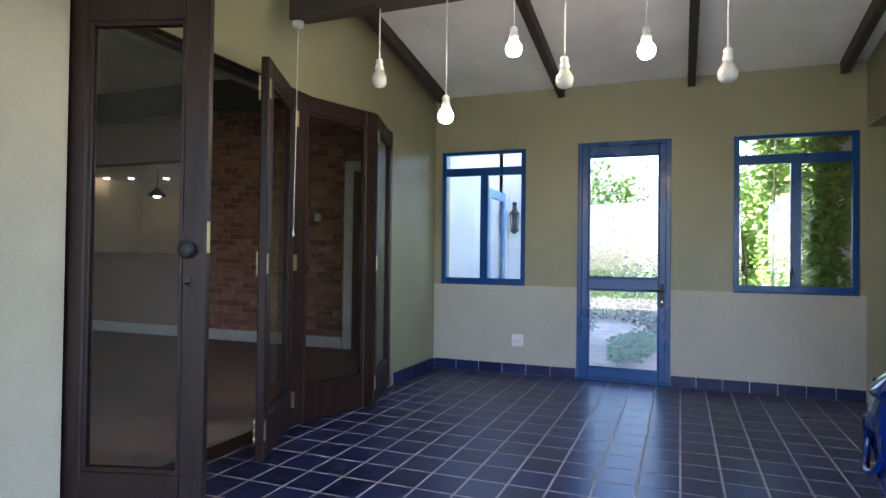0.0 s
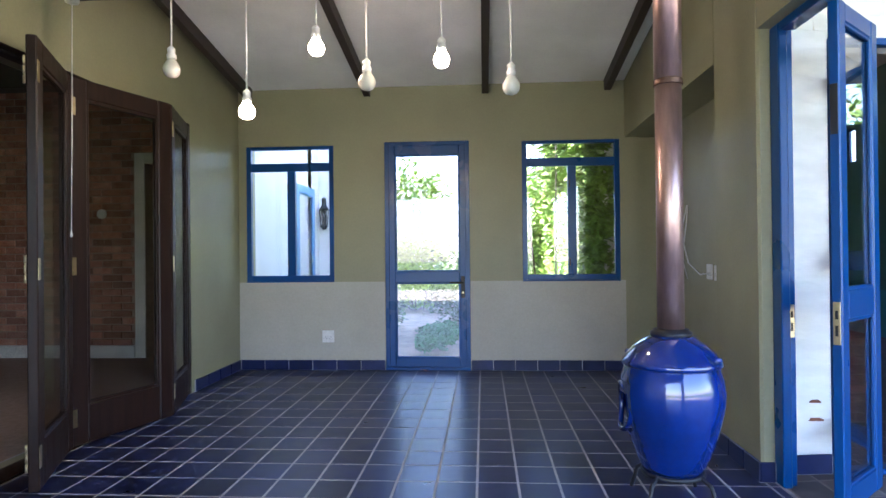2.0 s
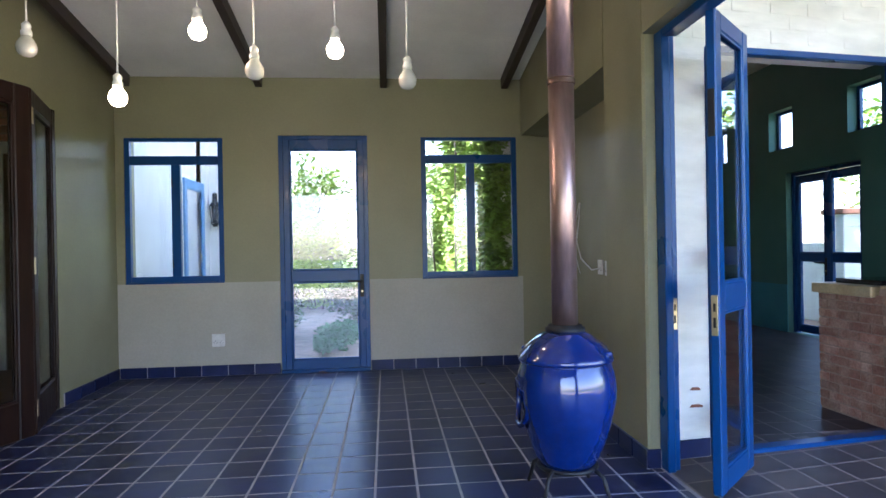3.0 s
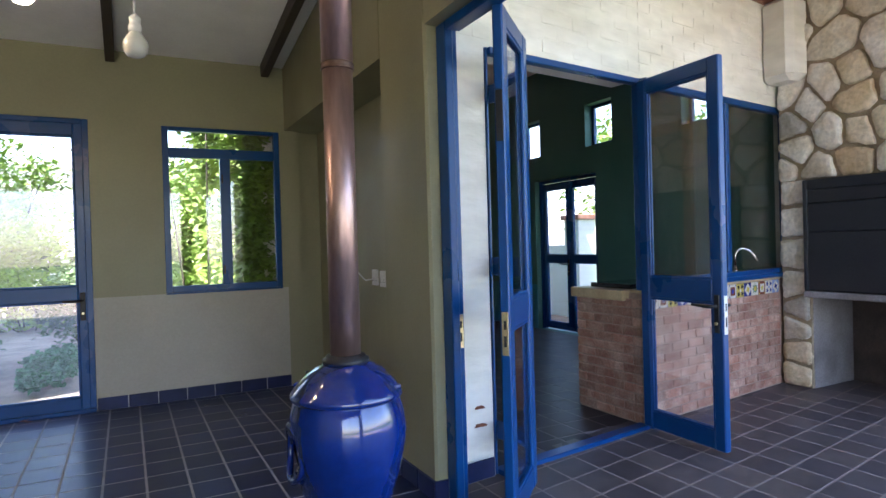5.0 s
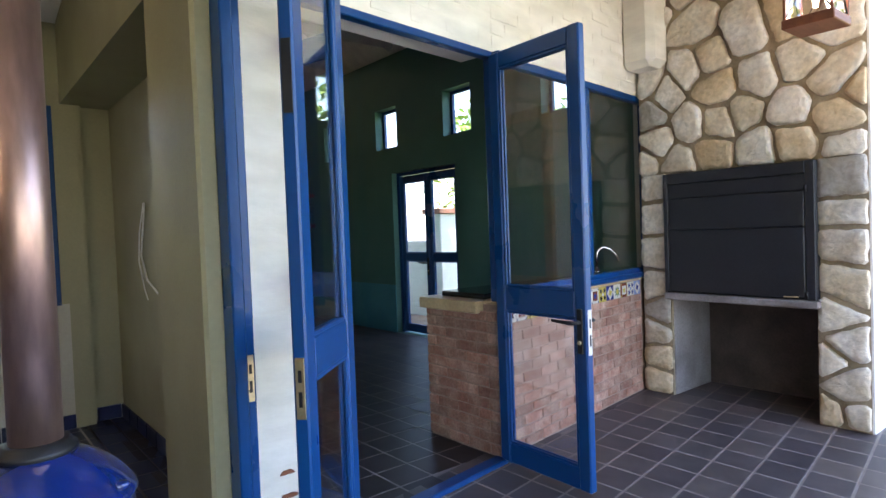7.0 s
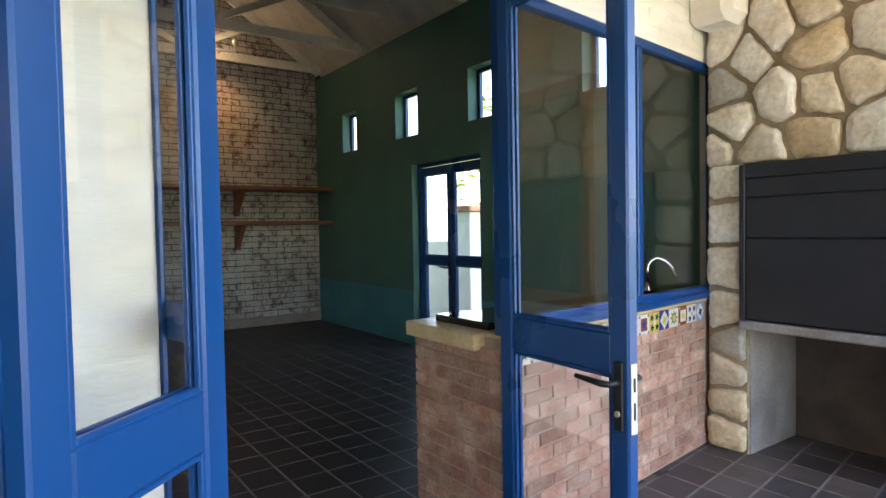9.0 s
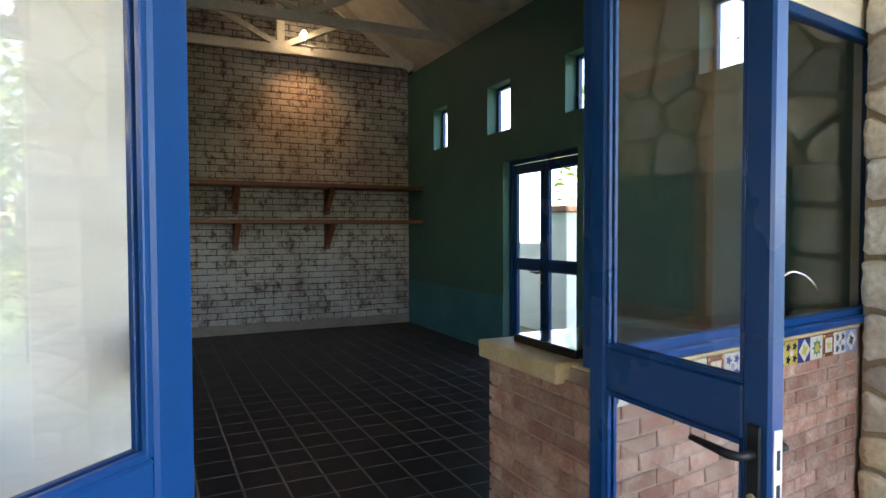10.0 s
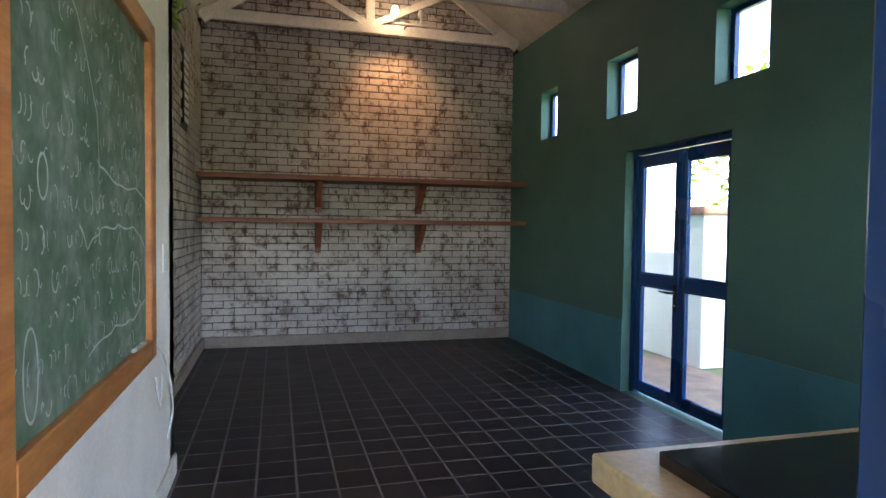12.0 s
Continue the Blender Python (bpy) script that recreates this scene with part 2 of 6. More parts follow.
GLAZE = material("blue_glaze", (0.003, 0.024, 0.185), 0.08, col2=(0.002, 0.015, 0.11), scale=3.5, fine=22, bump=0.05, depth=0.003, coat=1.0, detail_col=0.1)
COPPER = material("copper_pipe", (0.60, 0.40, 0.34), 0.36, metal=0.9, col2=(0.44, 0.29, 0.25), scale=5, fine=50, stretch=(1, 1, 0.25), bump=0.04)
COPPER_DARK = material("browned_copper", (0.13, 0.075, 0.055), 0.45, metal=0.7, scale=8, bump=0.05)
IRON = material("black_iron", (0.018, 0.018, 0.02), 0.5, metal=0.3, scale=10, bump=0.15)
STEEL_BLACK = material("charcoal_steel_sheet", (0.016, 0.017, 0.022), 0.45, metal=0.2, col2=(0.022, 0.023, 0.028), scale=4, bump=0.03)
BRICK_RED = material("red_face_brick", (0.29, 0.13, 0.088), 0.85, col2=(0.42, 0.28, 0.21), scale=9, fine=70, bump=0.5, vary=0.26, detail_col=0.2)
BRICK_RED_J = material("red_face_brick_far", (0.30, 0.12, 0.075), 0.85, col2=(0.38, 0.20, 0.14), scale=9, fine=70, bump=0.5, island=0.4, detail_col=0.2)
MORTAR = material("mortar", (0.36, 0.25, 0.19), 0.9, scale=20, bump=0.4)


def stone_material():
    """Sandstone of mixed tone: each stone cream, buff, ochre or grey, with stains and a rough face."""
    m = material("pale_sandstone", (1, 1, 1), 0.9, col2=(0.80, 0.73, 0.62), scale=7, fine=34, bump=0.9, depth=0.010, detail_col=0.16)
    N, L = m.node_tree.nodes, m.node_tree.links
    b = N["Principled BSDF"]
    old = b.inputs["Base Color"].links[0].from_socket
    oi, r, mx = N.new("ShaderNodeObjectInfo"), N.new("ShaderNodeValToRGB"), N.new("ShaderNodeMix")
    r.color_ramp.interpolation = "CONSTANT"
    tones = [(0.0, (0.76, 0.71, 0.61)), (0.24, (0.66, 0.60, 0.50)), (0.42, (0.80, 0.76, 0.69)), (0.6, (0.66, 0.54, 0.37)), (0.74, (0.72, 0.63, 0.48)), (0.9, (0.46, 0.44, 0.40))]
    r.color_ramp.elements[0].color, r.color_ramp.elements[1].color = (*tones[0][1], 1), (*tones[-1][1], 1)
    r.color_ramp.elements[1].position = tones[-1][0]
    for p, c in tones[1:-1]:
        r.color_ramp.elements.new(p).color = (*c, 1)
    L.new(oi.outputs["Random"], r.inputs["Fac"])
    mx.data_type, mx.blend_type = "RGBA", "MULTIPLY"
    mx.inputs["Factor"].default_value = 1.0
    L.new(old, mx.inputs["A"])
    L.new(r.outputs["Color"], mx.inputs["B"])
    L.new(mx.outputs["Result"], b.inputs["Base Color"])
    return m


STONE = stone_material()
STONE_MORTAR = material("stone_mortar", (0.36, 0.285, 0.19), 0.95, scale=14, bump=0.5)
PINE = material("varnished_pine", (0.50, 0.20, 0.055), 0.4, col2=(0.34, 0.115, 0.032), scale=4, fine=30, stretch=(3, 0.5, 3), bump=0.1, coat=0.2)
SHELFWOOD = material("reddish_shelf_wood", (0.23, 0.075, 0.032), 0.5, col2=(0.16, 0.05, 0.024), scale=4, fine=40, stretch=(0.6, 4, 4), bump=0.12)
CHALKBOARD = material("green_chalkboard", (0.062, 0.125, 0.070), 0.8, col2=(0.17, 0.225, 0.17), scale=6, fine=22, bump=0.05, detail_col=0.25)
CHALK = material("chalk", (0.42, 0.46, 0.42), 0.95, scale=30)
WHITE_PAINT = material("white_timber_paint", (0.74, 0.70, 0.62), 0.6, scale=5, bump=0.1)
WHITE_PLASTIC = material("white_plastic", (0.72, 0.71, 0.68), 0.35, scale=20, bump=0.0, detail_col=0.02)
BRASS = material("brass", (0.68, 0.56, 0.33), 0.32, metal=1.0, scale=20, bump=0.05)
GRANITE = material("black_granite", (0.012, 0.012, 0.014), 0.02, scale=30, fine=200, bump=0.0, detail_col=0.5)
CONCRETE = material("cream_cast_slab", (0.52, 0.40, 0.22), 0.32, col2=(0.43, 0.31, 0.16), scale=8, bump=0.15)
BROWN_LINING = material("dark_brown_brick_lining", (0.105, 0.08, 0.066), 0.95, col2=(0.06, 0.045, 0.04), scale=5, bump=0.5)
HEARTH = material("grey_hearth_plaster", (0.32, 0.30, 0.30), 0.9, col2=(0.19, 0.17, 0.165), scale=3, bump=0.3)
GRASS = material("lawn", (0.075, 0.14, 0.03), 0.9, col2=(0.12, 0.15, 0.05), scale=3, fine=80, bump=0.8, depth=0.02)
GRAVEL = material("grey_brown_gravel", (0.27, 0.225, 0.185), 0.95, col2=(0.18, 0.15, 0.125), scale=5, fine=70, bump=0.7, depth=0.012)
SOIL = material("dry_brown_soil", (0.24, 0.16, 0.10), 0.95, col2=(0.15, 0.10, 0.065), scale=5, fine=50, bump=0.8, depth=0.015)
PAVING = material("pale_bounce_gravel", (0.45, 0.40, 0.33), 0.9, scale=4, fine=60, bump=0.6, depth=0.01)
LEAF = material("green_leaf", (0.15, 0.26, 0.038), 0.5, col2=(0.24, 0.34, 0.055), scale=2, island=0.4, bump=0.0)
LEAF_COOL = material("cool_green_leaf", (0.028, 0.13, 0.038), 0.55, col2=(0.045, 0.18, 0.05), scale=2, island=0.4, bump=0.0)
LEAF_DARK = material("dark_green_leaf", (0.04, 0.085, 0.025), 0.5, col2=(0.07, 0.12, 0.03), scale=2, island=0.4, bump=0.0)
BULB_ON = lamp_material("lit_bulb", (1.0, 0.78, 0.50), 15.0)
BULB_DIM = lamp_material("dim_lit_bulb", (1.0, 0.78, 0.5), 3.0)
BULB_OFF = material("white_glass_bulb", (0.55, 0.54, 0.48), 0.2, scale=10, bump=0.0, detail_col=0.02, coat=0.5)

# ---- plan, in units of U metres ----
XW, YN, XE = -1.67, 5.806, 1.885          # sunroom: west, north and east faces
YS = -2.2                                   # sunroom: south face
YP = 3.17                                   # south end of the sunroom's east wall
YBW = 3.47                                  # set-back bar wall beside the doorway
YB = 3.47                                   # patio's north wall (south face)
GX0, GX1, GY1 = 2.03, 5.42, 9.61            # green room: west brick, east and north faces
XC = 2.265                                  # chalkboard wall face
YC = 6.3                                    # where that wall ends
ZR = 2.10                                   # recess head
EAVE = 3.28                                 # green room's wall height at the eaves
STX = 5.13                                  # stone face
D1 = (2.43, 3.42)                           # doorway, west and east edges
D2 = 3.415


def ceiling_z(y):
    return 2.61 + (YN - y) * 0.168


# ---- setting ----
bm = bmesh.new()
add_box(bm, -60, 60, -60, 60, -0.4, -0.06)
tagged(part("ground", bm, GRASS), "green lawn around the house", "ground", kind="structure")
# pale reflector paving, added out of view to throw sunlight up to the ceiling
tagged(box("terrace", -4.0, 8.0, -7.0, YS - 0.23, -0.075, -0.052, PAVING, bevel=0), "pale paving added out of view to bounce sunlight indoors", "pavement", kind="structure")
tagged(box("soil_bed", GX1 + 0.165, 6.74, 5.2, 8.6, -0.075, -0.05, SOIL, bevel=0.004), "bare brown soil beside the house", "ground", kind="structure")
FLOOR = tagged(box("floor", XW - 0.3, XE + 0.075, YS - 0.3, YN + 0.05, -0.09, -0.0004, GROUT, bevel=0), "dark blue-grey slate tiled floor with pale grout joints", "floor", kind="structure")
tagged(box("floor_recess", XE + 0.0751, XC - 0.08, 3.6985, YN + 0.06, -0.09, -0.0004, GROUT, bevel=0), "dark slate tiled floor of the recess", "floor", kind="structure")
FLOOR_P = tagged(box("floor_patio", XE + 0.076, 7.4, -2.2, 3.52, -0.09, -0.0004, GROUT_P, bevel=0), "brown-grey slate tiled patio floor with pale grout joints", "floor", kind="structure")
FLOOR_G = tagged(box("floor_green_room", GX0 - 0.1, GX1 + 0.1, 3.521, GY1 + 0.1, -0.09, -0.0004, GROUT_G, bevel=0), "near-black slate tiled floor", "floor", kind="structure")

# north wall of the sunroom
W1 = (-1.60, -0.77, 0.825, 2.08)
W2 = (0.965, 1.84, 0.82, 2.085)
DR = (-0.295, 0.487, 0.0, 2.10)
wall_n = tagged(part("wall_north", wall_mesh("x", XW - 0.25, GX0 - 0.03, YN, YN + 0.22, -0.05, 2.75, [W1, W2, DR]), OLIVE), "olive green plastered wall", "wall", kind="structure")
# painted dado below the sills, a touch proud of the wall
DADO_Z = 0.815
for i, (a, b) in enumerate(((XW, DR[0]), (DR[1], XE))):
    tagged(box("dado_%d" % (i + 1), a + 0.002, b - 0.002, YN - 0.004, YN, 0.09, DADO_Z, GREIGE, bevel=0), "greige painted lower band of the wall", "wall", kind="structure")

# west wall of the sunroom with the folding-door opening
WO = (2.0, 4.86, 0.0, 2.10)
tagged(part("wall_west", wall_mesh("y", YS, YN, XW - 0.25, XW, -0.05, 4.2, [WO]), OLIVE), "olive green plastered wall with a wide folding-door opening", "wall", kind="structure")
# the wide opening is unseen, added to let skylight into the sunroom
tagged(part("wall_south", wall_mesh("x", XW - 0.25, XE + 0.12, YS - 0.22, YS, -0.05, 4.2, [(-1.5, 1.7, 0.0, 2.3)]), CREAM), "cream plastered wall", "wall", kind="structure")

# east wall: the pier and the recess
bm = wall_mesh("y", 3.70, YN + 0.06, XE, XE + 0.12, ZR, 3.4, [])
part_e = tagged(part("wall_east", bm, OLIVE), "olive green wall above the recess", "wall", kind="structure")
bm = bmesh.new()
add_box(bm, XE, 1.955, YP, 3.70, -0.05, 3.4, 0.012)
add_box(bm, 1.9545, XC - 0.08, 3.4995, 3.698, -0.05, 3.4, 0.0)
tagged(part("wall_pier", bm, OLIVE), "olive green plastered pier with rounded edges", "wall", kind="structure")
bm = bmesh.new()
add_box(bm, XE + 0.12, XC - 0.08, 3.70, YN + 0.06, ZR, ZR + 0.1, 0)
tagged(part("recess_head", bm, OLIVE), "olive green soffit of the recess", "wall", kind="structure")
tagged(part("recess_end", wall_mesh("x", XE + 0.02, XC - 0.08, YN + 0.06, YN + 0.22, -0.05, ZR + 0.1, []), OLIVE), "olive green end wall of the recess", "wall", kind="structure")
# chalkboard wall between the sunroom recess and the green room
tagged(part("wall_chalkboard", wall_mesh("y", 3.45, YC, XC - 0.08, XC, -0.05, EAVE, []), WHITE_WALL), "white plastered wall behind the chalkboard", "wall", kind="structure")
tagged(box("recess_back", XC - 0.088, XC - 0.081, YP + 0.5, YN + 0.06, 0.0, ZR, OLIVE, bevel=0), "olive green back wall of the recess", "wall", kind="structure")
# beam over the wide patio opening
tagged(part("wall_lintel", wall_mesh("y", YS, YP, XE, XE + 0.14, 2.10, 4.2, []), OLIVE), "olive green wall over the wide patio opening", "wall", kind="structure")
tagged(part("wall_east_low", wall_mesh("y", YS, -0.9, XE, XE + 0.14, -0.05, 2.10, []), OLIVE), "olive green plastered wall", "wall", kind="structure")

# sloping ceiling with rafters
bm = bmesh.new()
y0, y1 = YS - 0.3, YN + 0.3
v = [bm.verts.new(p) for p in ((XW - 0.3, y0, ceiling_z(y0)), (XE + 0.3, y0, ceiling_z(y0)), (XE + 0.3, y1, ceiling_z(y1)), (XW - 0.3, y1, ceiling_z(y1)))]
w = [bm.verts.new(q.co + Vector((0, 0, 0.12))) for q in v]
bm.faces.new(v[::-1])
bm.faces.new(w)
for k in range(4):
    bm.faces.new((v[k], v[(k + 1) % 4], w[(k + 1) % 4], w[k]))
tagged(part("ceiling", bm, CEIL), "pale grey painted sloping ceiling", "ceiling", kind="structure")
for x in (-1.55, -0.44, 0.64, 1.73):
    bm = bmesh.new()
    add_box(bm, x - 0.03, x + 0.03, 0, 8.2, -0.105, -0.002, 0.004)
    m = Matrix.Translation((0, YN - 0.03, ceiling_z(YN - 0.03))) @ Matrix.Rotation(-math.atan(0.168), 4, "X") @ Matrix.Rotation(math.pi, 4, "Z") @ Matrix.Diagonal((-1, 1, 1, 1))
    bmesh.ops.transform(bm, matrix=m, verts=bm.verts)
    bmesh.ops.recalc_face_normals(bm, faces=bm.faces)
    tagged(part("rafter", bm, BEAMWOOD), "dark-stained timber rafter under the sloping ceiling", "beam", group="sunroom rafters")
tie = thing("hanging_beam", "heavy dark-stained timber beam hung under the rafters", "beam")
box("beam", -1.56, 1.55, 3.25, 3.36, 2.435, 2.66, BEAMWOOD, tie, bevel=0.006)
for x in (-0.44, 0.64):
    box("hanger", x - 0.03, x + 0.03, 3.285, 3.325, 2.6, ceiling_z(3.3) - 0.08, BEAMWOOD, tie)

# patio: white brick wall with the double-door opening and the fixed window
HEAD = 2.09
WF = (3.462, 5.30, 0.82, 2.105)
OPN = (2.265, 3.47, -0.06, HEAD)
BAR = Matrix.Translation((3.455 * U, 3.46 * U, 0)) @ Matrix.Rotation(radians(7.8), 4, "Z") @ Matrix.Translation((-3.455 * U, -3.46 * U, 0))  # the patio wall stands a little askew
tagged(part("wall_patio", wall_mesh("x", 1.958, 3.47, YB, YB + 0.20, -0.05, 3.6, [OPN]), WHITEWASH), "whitewashed brick wall", "wall", kind="structure").matrix_world = BAR
tagged(part("wall_patio_back", wall_mesh("x", 3.471, 5.50, YBW + 0.001, YBW + 0.10, -0.05, 3.6, [(3.4, WF[1], -0.1, WF[3])]), WHITEWASH), "whitewashed brick wall over the bar window", "wall", kind="structure").matrix_world = BAR
tagged(box("wall_west_pilaster", XW, XW + 0.03, YS, 1.975, 0.0, 3.9, CREAM, bevel=0.006), "cream plastered wall beside the doors", "wall", kind="structure")
# green room
SQ = [(8.43, 8.80), (7.06, 7.50), (5.77, 6.205), (4.40, 4.84)]
GD = (6.04, 7.19)
tagged(part("wall_green_east", wall_mesh("y", 3.6, GY1, GX1, GX1 + 0.16, -0.05, EAVE, [(GD[0], GD[1], 0, 1.90)] + [(a, b, 2.2, 2.68) for a, b in SQ]), TEAL), "dark teal green plastered wall", "wall", kind="structure")
for i, (a, b) in enumerate(((3.85, GD[0]), (GD[1], GY1 - 0.002))):
    tagged(box("band_%d" % (i + 1), GX1 - 0.004, GX1, a, b, 0.0, 0.57, AQUA, bevel=0), "aqua painted lower band of the wall", "wall", kind="structure")
tagged(part("wall_green_north", wall_mesh("x", GX0 - 0.25, GX1 + 0.3, GY1 + 0.012, GY1 + 0.25, -0.05, 5.2, []), MORTAR), "whitewashed brick end wall", "wall", kind="structure")
tagged(part("wall_green_west", wall_mesh("y", YC, GY1 + 0.25, GX0 - 0.25, GX0 - 0.012, -0.05, EAVE, [(8.35, 8.6, 2.12, 2.72)]), MORTAR), "whitewashed brick side wall", "wall", kind="structure")
tagged(part("wall_green_return", wall_mesh("x", GX0 - 0.25, XC, YC - 0.12, YC, -0.05, EAVE, []), WHITE_WALL), "white plastered wall end", "wall", kind="structure")
# green room roof: two slopes and the gable ends
RX = (GX0 + GX1) / 2
RIDGE = 4.42
bm = bmesh.new()
for s in (-1, 1):
    xe = RX + s * ((GX1 - GX0) / 2 + 0.45)
    ze = EAVE + 0.12 - 0.45 * (RIDGE - EAVE) / ((GX1 - GX0) / 2)
    p = [(RX, YB - 0.1, RIDGE + 0.12), (xe, YB - 0.1, ze), (xe, GY1 + 0.4, ze), (RX, GY1 + 0.4, RIDGE + 0.12)]
    a = [bm.verts.new(q) for q in p]
    b = [bm.verts.new((q[0], q[1], q[2] + 0.1)) for q in p]
    bm.faces.new(a)
    bm.faces.new(b[::-1])
    for k in range(4):
        bm.faces.new((a[k], a[(k + 1) % 4], b[(k + 1) % 4], b[k]))
bmesh.ops.recalc_face_normals(bm, faces=bm.faces)
tagged(part("ceiling_green_room", bm, WHITE_PAINT), "white painted pitched roof boards", "ceiling", kind="structure")
tagged(part("wall_green_south", wall_mesh("x", GX0 + 0.1, GX1 + 0.3, 3.88, 3.95, 2.3, 5.0, []), WHITE_WALL), "white plastered wall over the doorway", "wall", kind="structure")

# patio roof and the stone fireplace's chimney wall
tagged(part("ceiling_patio", wall_mesh("x", XE + 0.14, 6.3, 0.9, 3.75, 2.85, 2.95, []), SHELFWOOD), "brown reed ceiling of the patio", "ceiling", kind="structure")

# dining room behind the folding doors
tagged(part("wall_dining_north", wall_mesh("x", -9.0, -1.92, 6.45, 6.65, -0.05, 3.2, [(-9.2, -5.2, 1.08, 2.3), (-2.95, -2.15, 0, 2.05)]), MORTAR), "red brick wall of the dining room", "wall", kind="structure")
tagged(part("wall_dining_west", wall_mesh("y", -1.2, 9.0, -9.2, -9.0, -0.05, 3.2, []), CREAM), "cream wall", "wall", kind="structure")
# unseen opening, added so that some daylight reaches the dining room
tagged(part("wall_dining_south", wall_mesh("x", -9.0, -1.92, -1.4, -1.2, -0.05, 3.2, [(-5.5, -4.4, 0.4, 2.0)]), CREAM), "cream wall", "wall", kind="structure")
tagged(part("wall_kitchen", wall_mesh("x", -9.0, -1.95, 9.0, 9.2, -0.05, 3.2, []), CREAM), "cream wall of the kitchen", "wall", kind="structure")
tagged(part("wall_wing", wall_mesh("y", YN + 0.22, 9.6, -2.15, -1.95, -0.05, 3.2, []), WHITE_WALL), "sunlit white outside wall of the wing", "wall", kind="structure")
# unseen block, added over the wing so that its shadow covers the garden path
tagged(box("upper_storey", -4.5, -1.96, YN + 0.3, 13.0, 3.21, 4.75, WHITE_WALL, bevel=0.02), "unseen white block added above the wing to shade the garden", "wall", kind="structure")
tagged(box("ceiling_kitchen", -9.0, -5.1, 6.66, 9.0, 2.39, 2.45, CEIL, bevel=0), "pale lowered kitchen ceiling", "ceiling", kind="structure")
tagged(part("ceiling_dining", wall_mesh("x", -9.2, -1.90, -1.4, 9.2, 3.0, 3.1, []), CEIL), "pale ceiling", "ceiling", kind="structure")
tagged(box("floor_dining", -9.0, -1.93, -1.2, 9.0, -0.07, 0.0, MORTAR), "brown floor", "floor", kind="structure")
tagged(part("wall_wing_end", wall_mesh("x", -1.95, -1.0, 9.6, 9.8, -0.05, 3.2, []), WHITE_WALL), "white outside wall with a lantern", "wall", kind="structure")

# ---- doors and windows ----
def make_leaf(parent, w, h, t, frame_mat, glass_mat, stile=0.07, top=0.08, bottom=0.10, mids=((0.79, 0.91),), z0=0.02, bead=0.012):
    """A glazed door leaf in its own space: hinge edge at x = 0, width along x, thickness about y = 0."""
    b = 0.006
    box("stile", 0, stile, -t / 2, t / 2, z0, h, frame_mat, parent, bevel=b)
    box("stile", w - stile, w, -t / 2, t / 2, z0, h, frame_mat, parent, bevel=b)
    box("top_rail", stile, w - stile, -t / 2 + 0.002, t / 2 - 0.002, h - top, h, frame_mat, parent, bevel=b)
    box("bottom_rail", stile, w - stile, -t / 2 + 0.002, t / 2 - 0.002, z0, z0 + bottom, frame_mat, parent, bevel=b)
    levels = [z0 + bottom]
    for a, c in mids:
        box("mid_rail", stile, w - stile, -t / 2 + 0.002, t / 2 - 0.002, a, c, frame_mat, parent, bevel=b)
        levels += [a, c]
    levels.append(h - top)
    for a, c in zip(levels[::2], levels[1::2]):
        g = box("glass", stile - 0.004, w - stile + 0.004, -0.002, 0.002, a - 0.004, c + 0.004, glass_mat, parent, "clear glass pane", bevel=0)
        g.visible_shadow = False
        bm = bmesh.new()
        for x0, x1, q0, q1 in ((stile, stile + bead, a, c), (w - stile - bead, w - stile, a, c), (stile + bead, w - stile - bead, a, a + bead), (stile + bead, w - stile - bead, c - bead, c)):
            for s in (-1, 1):
                add_box(bm, x0, x1, min(s * 0.004, s * 0.016), max(s * 0.004, s * 0.016), q0, q1, 0.002)
        part("glazing_bead", bm, frame_mat, parent)


def add_lever(parent, x, y, z, side, mat, along=-1):
    """A lever handle on a long back plate, on the face at y with outward sense side."""
    h = empty("handle")
    h.parent = parent
    bm = bmesh.new()
    add_box(bm, x - 0.017, x + 0.017, min(y, y + side * 0.008), max(y, y + side * 0.008), z - 0.14, z + 0.06, 0.004)
    part("back_plate", bm, mat, h)
    bm = bmesh.new()
    add_tube(bm, [(x, y, z), (x, y + side * 0.045, z), (x + along * 0.02, y + side * 0.052, z), (x + along * 0.12, y + side * 0.05, z + 0.004)], [0.009, 0.009, 0.010, 0.007], 10)
    part("lever", bm, mat, h)
    bm = bmesh.new()
    add_tube(bm, [(x, y, z - 0.09), (x, y + side * 0.014, z - 0.09)], 0.009, 10)
    part("key_cylinder", bm, BRASS, h)


def edge_pose(p, q, z=0.0):
    """The pose of a leaf whose hinge stands at p and whose free edge reaches q."""
    a = math.degrees(math.atan2(q[1] - p[1], q[0] - p[0]))
    return pose(p[0], p[1], z, 0, 0, a), math.hypot(q[0] - p[0], q[1] - p[1])


def lock_plate(parent, x, y, z, h, w, axis, mat):
    bm = bmesh.new()
    if axis == "x":
        add_box(bm, x, x + 0.004, y - w / 2, y + w / 2, z - h / 2, z + h / 2, 0.001)
        add_box(bm, x + 0.0035, x + 0.0048, y - w / 5, y + w / 5, z - h * 0.3, z - h * 0.05, 0, mat=1)
        add_box(bm, x + 0.0035, x + 0.0048, y - w / 5, y + w / 5, z + h * 0.1, z + h * 0.3, 0, mat=1)
    else:
        add_box(bm, x - w / 2, x + w / 2, y - 0.004, y, z - h / 2, z + h / 2, 0.001)
        add_box(bm, x - w / 5, x + w / 5, y - 0.0048, y - 0.0035, z - h * 0.3, z - h * 0.05, 0, mat=1)
        add_box(bm, x - w / 5, x + w / 5, y - 0.0048, y - 0.0035, z + h * 0.1, z + h * 0.3, 0, mat=1)
    return part("lock_plate", bm, [mat, IRON], parent, "brass lock plate")


